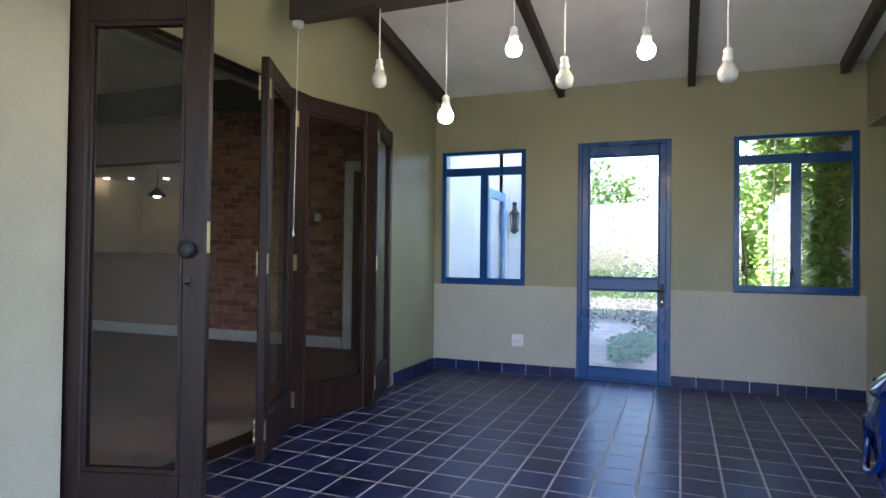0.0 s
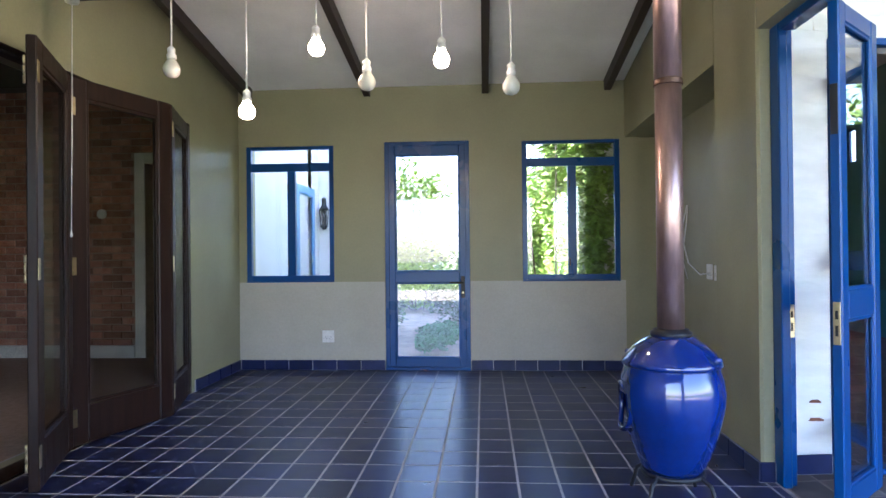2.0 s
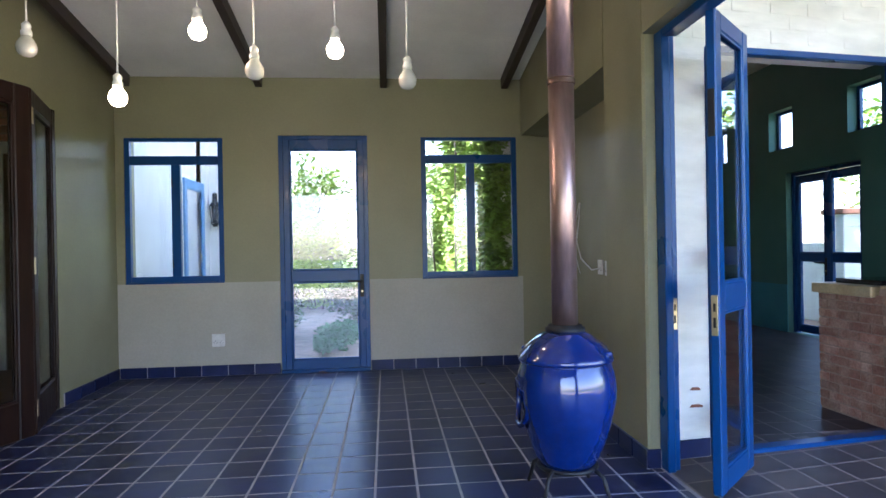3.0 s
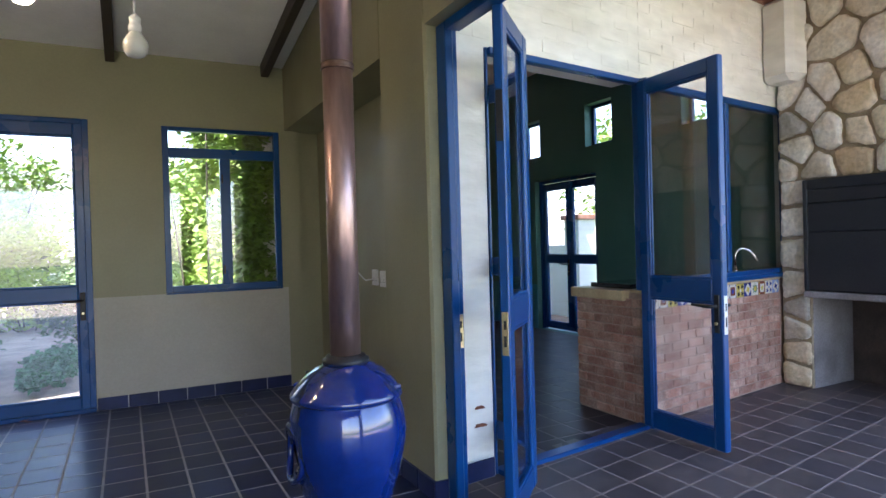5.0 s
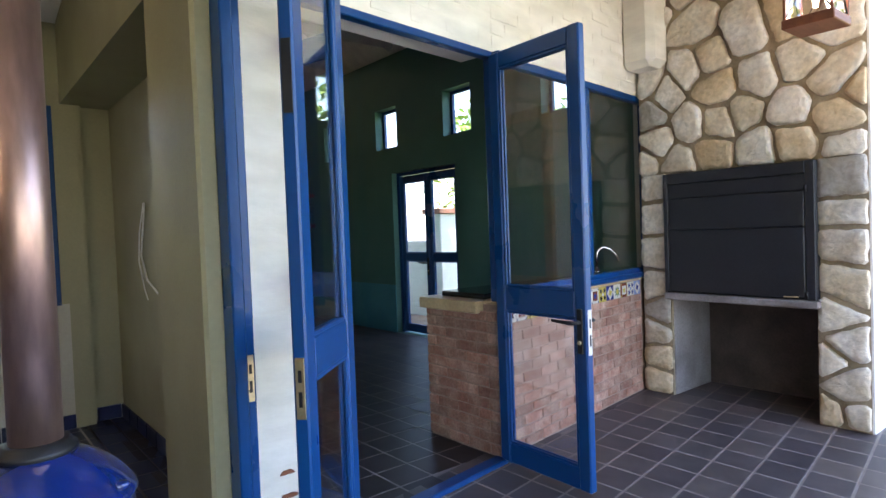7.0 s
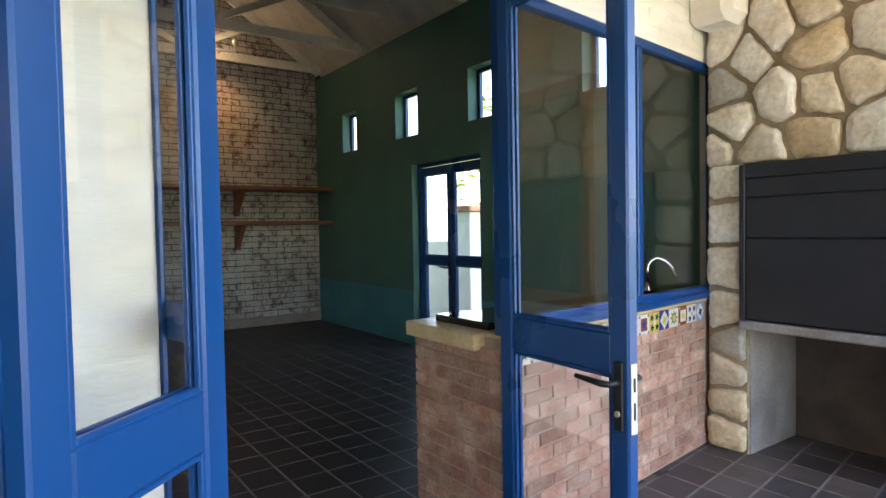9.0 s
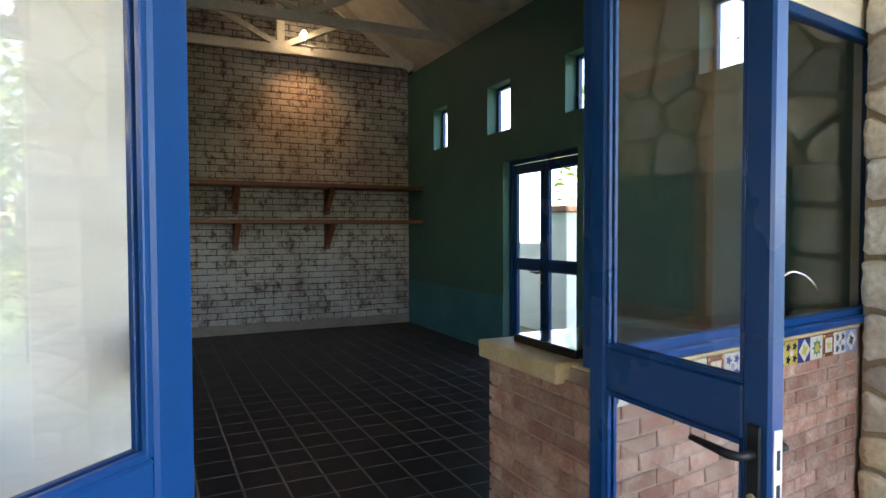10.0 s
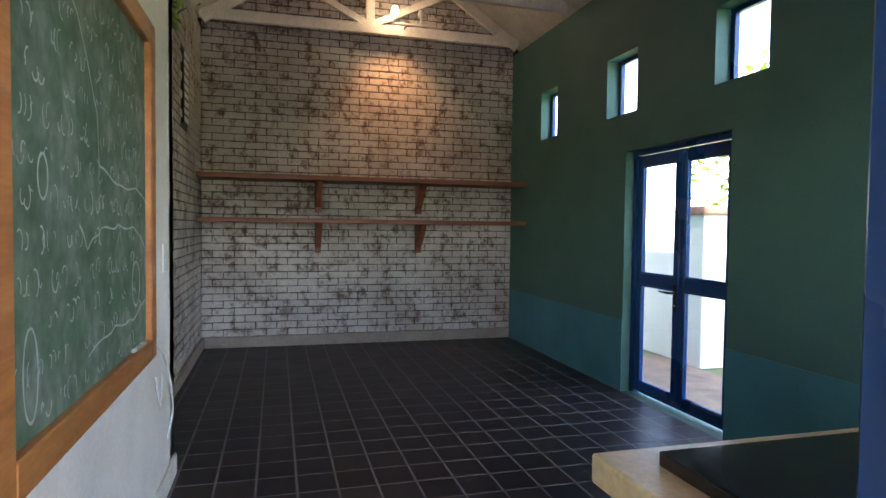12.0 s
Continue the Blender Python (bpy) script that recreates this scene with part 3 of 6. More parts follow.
def make_window(name, a, b, z0, z1, y, label):
    """Blue steel window in the north wall: a fanlight over two casements."""
    win = tagged(empty(name), label, "window", kind="structure")
    t0, t1 = y + 0.004, y + 0.054
    mid = a + (b - a) * 0.47
    zt = z0 + (z1 - z0) * 0.815
    for n, q in (("frame_jamb", (a, a + 0.045, z0, z1)), ("frame_jamb", (b - 0.045, b, z0, z1)), ("frame_head", (a + 0.045, b - 0.045, z1 - 0.03, z1)), ("frame_foot", (a + 0.045, b - 0.045, z0, z0 + 0.05)), ("transom", (a + 0.045, b - 0.045, zt, zt + 0.075)), ("mullion", (mid, mid + 0.075, z0 + 0.05, zt))):
        box(n, q[0], q[1], t0, t1, q[2], q[3], BLUE, win, bevel=0.004)
    for q in ((a + 0.045, b - 0.045, zt + 0.075, z1 - 0.03), (a + 0.045, mid, z0 + 0.05, zt), (mid + 0.075, b - 0.045, z0 + 0.05, zt)):
        g = box("pane", q[0] - 0.003, q[1] + 0.003, y + 0.026, y + 0.030, q[2] - 0.003, q[3] + 0.003, GLASS, win, bevel=0)
        g.visible_shadow = False
    for z in (z0 + 0.16, zt - 0.16):
        bm = bmesh.new()
        add_tube(bm, [(mid + 0.012, y + 0.004, z - 0.03), (mid + 0.012, y - 0.012, z - 0.02), (mid + 0.012, y - 0.012, z + 0.035)], 0.006, 8)
        part("catch", bm, IRON, win, "small black catch")
    box("window_sill", a, b, YN - 0.006, YN + 0.004, z0 - 0.012, z0, BLUE, win, bevel=0.002)
    return win


make_window("window_1", *W1, YN, "blue-painted steel window with a fanlight and two casements")
make_window("window_2", *W2, YN, "blue-painted steel window looking on sunlit creeper")

# glazed garden door
door = tagged(empty("door_1", pose(DR[0], YN + 0.03, 0)), "blue-painted steel door with two glass panes, closed", "door", kind="structure")
wd = DR[1] - DR[0]
for n, q in (("frame_jamb", (0, 0.041, 0, 2.10)), ("frame_jamb", (wd - 0.041, wd, 0, 2.10)), ("frame_head", (0.041, wd - 0.041, 2.064, 2.10))):
    box(n, q[0], q[1], -0.024, 0.04, q[2], q[3], BLUE, door, bevel=0.004)
leaf = empty("leaf", pose(0.037, 0.005, 0))
leaf.parent = door
make_leaf(leaf, wd - 0.074, 2.068, 0.045, BLUE, GLASS, 0.058, 0.09, 0.09, ((0.80, 0.905),))
add_lever(leaf, wd - 0.074 - 0.03, -0.0225, 0.80, -1, IRON)
box("threshold", 0.002, wd - 0.002, -0.05, -0.024, 0, 0.03, BLUE, door, bevel=0.004)

# dark folding doors to the dining room
FH = 2.085
fold = thing("folding_door", "dark-stained glazed timber folding doors, half folded", "door")
JA, JB, JC, JD = (XW - 0.02, 4.845), (-1.475, 4.17), (-1.70, 3.50), (-1.42, 2.87)
for k, (p, q, cut) in enumerate(((JA, JB, 0), (JB, JC, 0), (JC, JD, 0))):
    m, w = edge_pose(p, q)
    lf = empty("leaf", m)
    lf.parent = fold
    make_leaf(lf, w - 0.004, FH, 0.045, DARKWOOD, GLASS_DIM, 0.10, 0.11, 0.22, (), 0.012, 0.016)
    for z in (0.17, 1.02, 1.92):
        bm = bmesh.new()
        for s in (-1, 1):
            add_box(bm, w - 0.03, w + 0.004, s * 0.026 - 0.002, s * 0.026 + 0.002, z - 0.05, z + 0.05, 0.001)
        for dz in (-0.045, 0.0, 0.045):
            add_tube(bm, [(w + 0.002, -0.026, z + dz - 0.018), (w + 0.002, -0.026, z + dz + 0.018)], 0.006, 8)
        part("hinge", bm, BRASS, lf, "brass butt hinge")
single = thing("glazed_door", "dark-stained glazed timber door with a black handle, standing open", "door", pose(XW - 0.015, 2.004, 0, 0, 0, 16.6))
make_leaf(single, 0.583, FH, 0.045, DARKWOOD, GLASS_DIM, 0.094, 0.12, 0.21, (), 0.012, 0.016)
bm = bmesh.new()
add_box(bm, 0.503, 0.527, -0.026, -0.0225, 0.91, 0.98, 0.002)
add_tube(bm, [(0.515, -0.026, 0.95), (0.515, -0.05, 0.95)], 0.006, 8)
add_tube(bm, [(0.515, -0.048, 0.95), (0.535, -0.052, 0.945)], 0.005, 8)
part("key_plate", bm, IRON, single)
bm = bmesh.new()
add_box(bm, 0.5825, 0.5845, -0.012, 0.012, 1.07, 1.19, 0.0005)
part("latch_plate", bm, BRASS, single)
bm = bmesh.new()
add_lathe(bm, [(0.016, 0), (0.03, 0.01), (0.034, 0.024), (0.02, 0.034), (0.004, 0.036)], 14, (0.515, -0.0215, 1.08), m=Matrix.Rotation(math.pi / 2, 4, "X"))
part("bell_knob", bm, IRON, single)
track = tagged(empty("door_frame_1"), "dark timber frame and track of the folding doors", "door frame", kind="structure")
box("head_track", XW - 0.16, XW - 0.002, WO[0], WO[1], 2.095, 2.15, DARKWOOD, track)
box("track_groove", XW - 0.10, XW - 0.06, WO[0] + 0.02, WO[1] - 0.02, 2.085, 2.098, IRON, track)
box("jamb", XW - 0.16, XW - 0.002, WO[1] - 0.012, WO[1] + 0.04, 0, 2.095, DARKWOOD, track)
box("jamb", XW - 0.16, XW - 0.002, WO[0] - 0.04, WO[0] + 0.012, 0, 2.095, DARKWOOD, track)
box("sill_track", XW - 0.16, XW - 0.01, WO[0], WO[1], -0.005, 0.01, DARKWOOD, track)

# blue frame of the wide opening between sunroom and patio
of = tagged(empty("door_frame_2"), "blue-painted steel frame of the wide patio opening", "door frame", kind="structure")
box("jamb", 1.945, 1.985, 3.09, YP + 0.005, 0.0, 2.10, BLUE, of, bevel=0.005)
box("jamb_rebate", 1.985, 2.02, 3.12, YP + 0.005, 0.0, 2.10, BLUE, of, bevel=0.004)
box("frame_head", 1.945, 2.02, -0.9, 3.09, 2.06, 2.10, BLUE, of, bevel=0.005)
lock_plate(of, 2.002, 3.1205, 0.75, 0.15, 0.024, "y", BRASS)

# patio double doors: the frame and the two open leaves
pf = tagged(empty("door_frame_3"), "blue-painted steel door frame with a worn threshold", "door frame", kind="structure")
pf.matrix_world = BAR
box("jamb", 2.266, 2.280, YB - 0.012, YB + 0.02, 0, HEAD, BLUE, pf, bevel=0.003)
box("jamb", 3.443, 3.473, 3.40, 3.462, 0, HEAD, BLUE, pf, bevel=0.004)
box("frame_head", 2.281, 3.442, YB - 0.03, YB + 0.02, HEAD - 0.035, HEAD, BLUE, pf, bevel=0.004)
box("threshold", 2.281, 3.442, YB - 0.05, YB + 0.03, -0.006, 0.022, BLUE, pf, bevel=0.006)
m, w = edge_pose((2.347, 3.09), (2.002, 2.765))
la = thing("glazed_door_leaf", "blue-painted steel glazed door leaf, standing wide open", "door", m, "patio double doors")
make_leaf(la, w, 2.07, 0.042, BLUE, GLASS, 0.075, 0.08, 0.10, ((0.79, 0.91),))
lock_plate(la, w - 0.001, 0.0, 0.78, 0.17, 0.026, "x", BRASS)
for z in (0.22, 1.02, 1.86):  # stand-off hinge arms back to the jamb
    bm = bmesh.new()
    d_ = m.inverted() @ Vector((2.295, 3.302, 0))
    add_box(bm, 0, d_.length, -0.006, 0.006, z - 0.045, z + 0.045, 0.002, Matrix.Rotation(math.atan2(d_.y, d_.x), 4, "Z"))
    add_tube(bm, [(0, 0, z - 0.05), (0, 0, z + 0.05)], 0.009, 10)
    part("hinge_arm", bm, BLUE, la, "blue steel stand-off hinge")
bm = bmesh.new()
add_box(bm, w - 0.0005, w + 0.003, -0.014, 0.014, 1.53, 1.73, 0.001)
part("flush_bolt", bm, IRON, la, "dark flush bolt in the edge")
m, w = edge_pose((3.440, 3.445), (3.420, 2.87))
lb = thing("glazed_door_leaf", "blue-painted steel glazed door leaf with a black lever handle, open", "door", m, "patio double doors")
make_leaf(lb, w, 2.07, 0.042, BLUE, GLASS, 0.066, 0.08, 0.10, ((0.79, 0.91),))
add_lever(lb, w - 0.033, -0.021, 0.775, -1, IRON)
add_lever(lb, w - 0.033, 0.021, 0.775, 1, IRON)
lock_plate(lb, w - 0.001, 0.0, 0.73, 0.20, 0.024, "x", WHITE_PLASTIC)

# fixed bar window over the brick wall
bw = tagged(empty("window_3"), "blue-painted steel bar window with a deep blue sill", "window", kind="structure")
bw.matrix_world = BAR
for n, q in (("frame_jamb", (WF[0], WF[0] + 0.04, WF[2], WF[3])), ("frame_jamb", (WF[1] - 0.04, WF[1], WF[2], WF[3])), ("mullion", (4.43, 4.475, WF[2] + 0.06, WF[3] - 0.045)), ("frame_head", (WF[0] + 0.04, WF[1] - 0.04, WF[3] - 0.045, WF[3])), ("frame_foot", (WF[0] + 0.04, WF[1] - 0.04, WF[2], WF[2] + 0.06))):
    box(n, q[0], q[1], YBW + 0.0, YBW + 0.05, q[2], q[3], BLUE, bw, bevel=0.005)
box("window_sill", WF[0], WF[1], YBW - 0.03, YBW + 0.0, WF[2] - 0.005, WF[2] + 0.03, BLUE, bw, bevel=0.008)
for q in ((WF[0] + 0.04, 4.43), (4.475, WF[1] - 0.04)):
    g = box("pane", q[0] - 0.003, q[1] + 0.003, YBW + 0.022, YBW + 0.026, WF[2] + 0.057, WF[3] - 0.042, GLASS, bw, bevel=0)
    g.visible_shadow = False

# green room: double doors and four small square windows
gd = tagged(empty("door_2", pose(GX1 + 0.10, GD[1], 0, 0, 0, -90)), "dark blue steel double doors with glass panes, closed", "door", kind="structure")
wg = GD[1] - GD[0]
for n, q in (("frame_jamb", (0, 0.05, 0, 1.9)), ("frame_jamb", (wg - 0.05, wg, 0, 1.9)), ("frame_head", (0.05, wg - 0.05, 1.86, 1.9))):
    box(n, q[0], q[1], -0.03, 0.03, q[2], q[3], BLUE, gd, bevel=0.004)
for k in range(2):
    lf = empty("leaf", pose(0.052 + k * (wg - 0.104) / 2, 0, 0))
    lf.parent = gd
    make_leaf(lf, (wg - 0.108) / 2, 1.856, 0.04, BLUE, GLASS, 0.055, 0.08, 0.08, ((0.86, 0.95),))
    if k == 0:
        add_lever(lf, (wg - 0.108) / 2 - 0.028, -0.02, 0.84, -1, IRON)
for i, (a, b) in enumerate(SQ):
    sw = tagged(empty("window_%d" % (i + 4)), "small square blue window high in the green wall", "window", kind="structure")
    x = GX1 + 0.11
    for q in ((a, a + 0.035, 2.2, 2.68), (b - 0.035, b, 2.2, 2.68), (a + 0.035, b - 0.035, 2.2, 2.235), (a + 0.035, b - 0.035, 2.645, 2.68)):
        box("window_frame", x, x + 0.04, q[0], q[1], q[2], q[3], BLUE, sw, bevel=0.003)
    g = box("pane", x + 0.018, x + 0.022, a + 0.03, b - 0.03, 2.23, 2.65, GLASS, sw, bevel=0)
    g.visible_shadow = False

# ---- sunroom things ----
CHX, CHY = 1.415, 2.95
ch = thing("chiminea", "cobalt blue glazed pot stove on a black iron stand", "stove", pose(CHX, CHY, 0))
bm = bmesh.new()
prof = [(0.105, 0.125), (0.118, 0.13), (0.135, 0.16), (0.165, 0.23), (0.195, 0.32), (0.214, 0.41), (0.218, 0.47), (0.210, 0.53), (0.196, 0.575), (0.190, 0.588)]
add_lathe(bm, prof, 56)
# round mouth in the belly, facing west
bm.faces.ensure_lookup_table()
mouth = Vector((-0.21, 0.02, 0.40))
kill = [f for f in bm.faces if (f.calc_center_median() - mouth).length < 0.095 and f.calc_center_median().x < -0.12]
bmesh.ops.delete(bm, geom=kill, context="FACES")
pot = part("pot", bm, GLAZE, ch, "cobalt blue glazed belly", True)
sol = pot.modifiers.new("wall", "SOLIDIFY")
sol.thickness, sol.offset = 0.02 * U, -1
bm = bmesh.new()
ring = [(-0.208 + 0.020 * abs(math.sin(a)) ** 2, 0.02 + 0.092 * math.sin(a), 0.40 + 0.098 * math.cos(a)) for a in [2 * math.pi * k / 28 for k in range(29)]]
add_tube(bm, ring, 0.013, 10, caps=False)
part("mouth_rim", bm, GLAZE, ch, "rolled blue rim of the fire mouth")
bm = bmesh.new()
add_lathe(bm, [(0.18, 0.577), (0.203, 0.583), (0.209, 0.594), (0.205, 0.606), (0.195, 0.618), (0.182, 0.636), (0.160, 0.660), (0.132, 0.683), (0.104, 0.700), (0.085, 0.709), (0.074, 0.713)], 56)
part("lid", bm, GLAZE, ch, "domed blue lid with a rolled rim", True)
bm = bmesh.new()
add_lathe(bm, [(0.080, 0.706), (0.086, 0.712), (0.086, 0.724), (0.074, 0.730), (0.072, 0.738), (0.060, 0.740)], 40)
part("collar", bm, IRON, ch, "dark iron collar", True)
for sx in (-1, 1):
    bm = bmesh.new()
    bmesh.ops.create_uvsphere(bm, u_segments=12, v_segments=8, radius=0.016, matrix=Matrix.Translation((sx * 0.15, -0.115 * sx, 0.622)) @ Matrix.Diagonal((1.4, 1, 0.8, 1)))
    part("lid_lug", bm, GLAZE, ch, smooth=True)
bm = bmesh.new()
add_tube(bm, [(0.125 * math.cos(a), 0.125 * math.sin(a), 0.125) for a in [2 * math.pi * k / 24 for k in range(25)]], 0.010, 8, caps=False)
part("stand_ring", bm, IRON, ch)
for k in range(4):
    a = math.pi / 4 + k * math.pi / 2
    bm = bmesh.new()
    c, s = math.cos(a), math.sin(a)
    add_tube(bm, [(0.12 * c, 0.12 * s, 0.13), (0.17 * c, 0.17 * s, 0.10), (0.185 * c, 0.185 * s, 0.05), (0.20 * c, 0.20 * s, 0.006)], 0.009, 8)
    part("leg", bm, IRON, ch)
fl = thing("flue_pipe", "coppery heat-tinted steel flue pipe of the stove", "pipe", pose(CHX, CHY, 0))
bm = bmesh.new()
add_lathe(bm, [(0.056, 0.735), (0.056, 1.80)], 40)
part("lower_pipe", bm, COPPER, fl, smooth=True)
bm = bmesh.new()
add_lathe(bm, [(0.058, 1.788), (0.061, 1.79), (0.062, 1.796), (0.060, 1.80), (0.062, 1.806), (0.061, 1.812), (0.058, 1.815)], 40)
part("joint_band", bm, COPPER_DARK, fl, "brown rolled joint band", True)
bm = bmesh.new()
add_lathe(bm, [(0.0585, 1.81), (0.0585, ceiling_z(CHY) + 0.05)], 40)
part("upper_pipe", bm, COPPER, fl, smooth=True)

for x, z, lit in ((-0.993, 1.997, False), (-0.595, 1.762, True), (-0.23, 2.078, True), (0.029, 1.90, False), (0.41, 1.997, True), (0.757, 1.859, False)):
    pd = thing("pendant_bulb", "bare %s bulb on a white cord and holder" % ("lit warm white" if lit else "unlit white"), "pendant lamp", pose(x, 3.305, z), "pendant bulbs on the hanging beam")
    bm = bmesh.new()
    add_lathe(bm, [(0.012, 0.0), (0.028, 0.006), (0.040, 0.020), (0.045, 0.042), (0.042, 0.060), (0.030, 0.080), (0.020, 0.094), (0.019, 0.10)], 24)
    if lit:
        for v in bm.verts:
            v.co = Vector((v.co.x * 0.9, v.co.y * 0.9, 0.10 + (v.co.z - 0.10) * 0.9))
    part("bulb", bm, BULB_ON if lit else BULB_OFF, pd, smooth=True)
    bm = bmesh.new()
    add_lathe(bm, [(0.021, 0.095), (0.024, 0.10), (0.024, 0.118), (0.019, 0.122), (0.019, 0.135), (0.021, 0.14), (0.020, 0.15), (0.008, 0.162)], 18)
    part("lamp_holder", bm, WHITE_PLASTIC, pd, smooth=True)
    bm = bmesh.new()
    add_tube(bm, [(0, 0, 0.158), (0, 0, 2.438 - z)], 0.0045, 8)
    part("cord", bm, WHITE_PLASTIC, pd)

sw = thing("pull_switch", "white ceiling pull switch with a long cord", "switch", pose(-1.53, 3.305, 2.405))
bm = bmesh.new()
add_lathe(bm, [(0.030, 0.0), (0.034, 0.006), (0.034, 0.028), (0.030, 0.031)], 24)
part("body", bm, WHITE_PLASTIC, sw, smooth=True)
bm = bmesh.new()
add_tube(bm, [(0, 0, 0.0), (-0.004, 0, -0.6), (-0.012, 0, -1.20)], 0.003, 6)
part("pull_cord", bm, WHITE_PLASTIC, sw)
bm = bmesh.new()
add_lathe(bm, [(0.004, -1.23), (0.008, -1.225), (0.005, -1.20), (0.003, -1.195)], 10, (-0.012, 0, 0))
part("toggle", bm, WHITE_PLASTIC, sw)


def socket(m, w, h, label, holes=True):
    so = thing("socket_plate", label, "socket", m)
    box("plate", -w / 2, w / 2, -0.010, 0.0, -h / 2, h / 2, WHITE_PLASTIC, so, bevel=0.003)
    if holes:
        for sx in (-1, 1):
            bm = bmesh.new()
            add_box(bm, sx * w * 0.24 - 0.008, sx * w * 0.24 + 0.008, -0.0125, -0.0095, h * 0.12, h * 0.30, 0.001)
            part("switch_rocker", bm, WHITE_PLASTIC, so)
            bm = bmesh.new()
            for dx, dz in ((0, -0.05), (-0.012, -0.2), (0.012, -0.2)):
                add_tube(bm, [(sx * w * 0.24 + dx, -0.0105, h * dz), (sx * w * 0.24 + dx, -0.009, h * dz)], 0.0036, 8)
            part("pin_hole", bm, IRON, so, "dark socket holes")
    return so


socket(pose(-0.83, YN - 0.004, 0.312), 0.11, 0.11, "white double wall socket above the skirting")
for y, z in ((4.58, 0.925), (4.44, 0.92)):
    socket(pose(XC - 0.088, y, z, 0, 0, -90), 0.10, 0.105, "white wall socket inside the recess")
for y, z in ((4.56, 0.27), (4.42, 0.262)):
    socket(pose(XC - 0.088, y, z, 0, 0, -90), 0.10, 0.11, "blank white wall plate low in the recess", False)
cab = thing("loose_cable", "thin white cable dangling inside the recess", "cable")
bm = bmesh.new()
add_tube(bm, [(2.165, 5.0, 1.42), (2.15, 4.98, 1.30), (2.14, 5.02, 1.12), (2.15, 4.95, 0.98), (2.155, 4.72, 0.90), (2.165, 4.55, 0.92)], 0.005, 6)
add_tube(bm, [(2.165, 5.02, 1.42), (2.15, 5.08, 1.25), (2.15, 5.12, 1.08), (2.155, 5.04, 0.92), (2.165, 5.02, 0.86)], 0.004, 6)
part("cable", bm, WHITE_PLASTIC, cab)
bm = bmesh.new()
for k in range(7):
    a = k * 0.9
    add_box(bm, -0.02, 0.02, -0.006, 0.006, 0, 0.002, 0, Matrix.Translation((0.07 + 0.018 * math.cos(a), YN - 0.06 + 0.012 * math.sin(a), 0.004 + 0.003 * k)) @ Matrix.Rotation(a, 4, "Z") @ Matrix.Rotation(0.4 * math.sin(a), 4, "Y"))
tagged(part("dry_leaf", bm, SHELFWOOD), "small curled dry brown leaf on the tiles", "leaf")

for z, w in ((0.345, 0.05), (0.258, 0.065)):
    bm = bmesh.new()
    c = Vector((2.19, 3.466 + 0.137 * (2.19 - 3.455) - 0.004, z))
    pts = [c + Vector((w * 0.5 * math.cos(a) * (1 + 0.3 * math.sin(3 * a + z * 9)), 0, 0.011 * math.sin(a) * (1 + 0.4 * math.cos(2 * a)))) for a in [2 * math.pi * k / 12 for k in range(12)]]
    f0 = [bm.verts.new(p) for p in pts]
    f1 = [bm.verts.new(p + Vector((0, 0.012, 0))) for p in pts]
    bm.faces.new(f0)
    for k in range(12):
        bm.faces.new((f0[k], f0[(k + 1) % 12], f1[(k + 1) % 12], f1[k]))
    bmesh.ops.recalc_face_normals(bm, faces=bm.faces)
    tagged(part("paint_chip", bm, SHELFWOOD), "brown broken patch in the white paint", "paint chip", group="chips in the whitewash")

# ---- patio: stone fireplace ----
rnd = random.Random(4)


def clip(poly, n, d):
    """Keeps the part of a convex polygon with n . p <= d."""
    out = []
    for i, p in enumerate(poly):
        q = poly[(i + 1) % len(poly)]
        a, b = n[0] * p[0] + n[1] * p[1] - d, n[0] * q[0] + n[1] * q[1] - d
        if a <= 0:
            out.append(p)
        if a * b < 0:
            s = a / (a - b)
            out.append((p[0] + s * (q[0] - p[0]), p[1] + s * (q[1] - p[1])))
    return out


def stone_cells(u0, u1, v0, v1, seeds, gap):
    """Irregular stones that fill a rectangle round the given middles."""
    cells = []
    for k, (sx, sy) in enumerate(seeds):
        poly = [(u0, v0), (u1, v0), (u1, v1), (u0, v1)]
        for m_, (tx, ty) in enumerate(seeds):
            n = (tx - sx, ty - sy)
            ln = math.hypot(*n)
            if m_ == k or ln > 0.9 or not poly:
                continue
            a = math.atan2(n[1], n[0]) + 0.22 * math.sin(5.0 * (sx + tx) + 9.0 * (sy + ty))
            d_ = (math.cos(a), math.sin(a))
            poly = clip(poly, d_, d_[0] * (sx + tx) / 2 + d_[1] * (sy + ty) / 2 - gap / 2)
        if len(poly) > 2:
            cells.append(poly)
    return cells


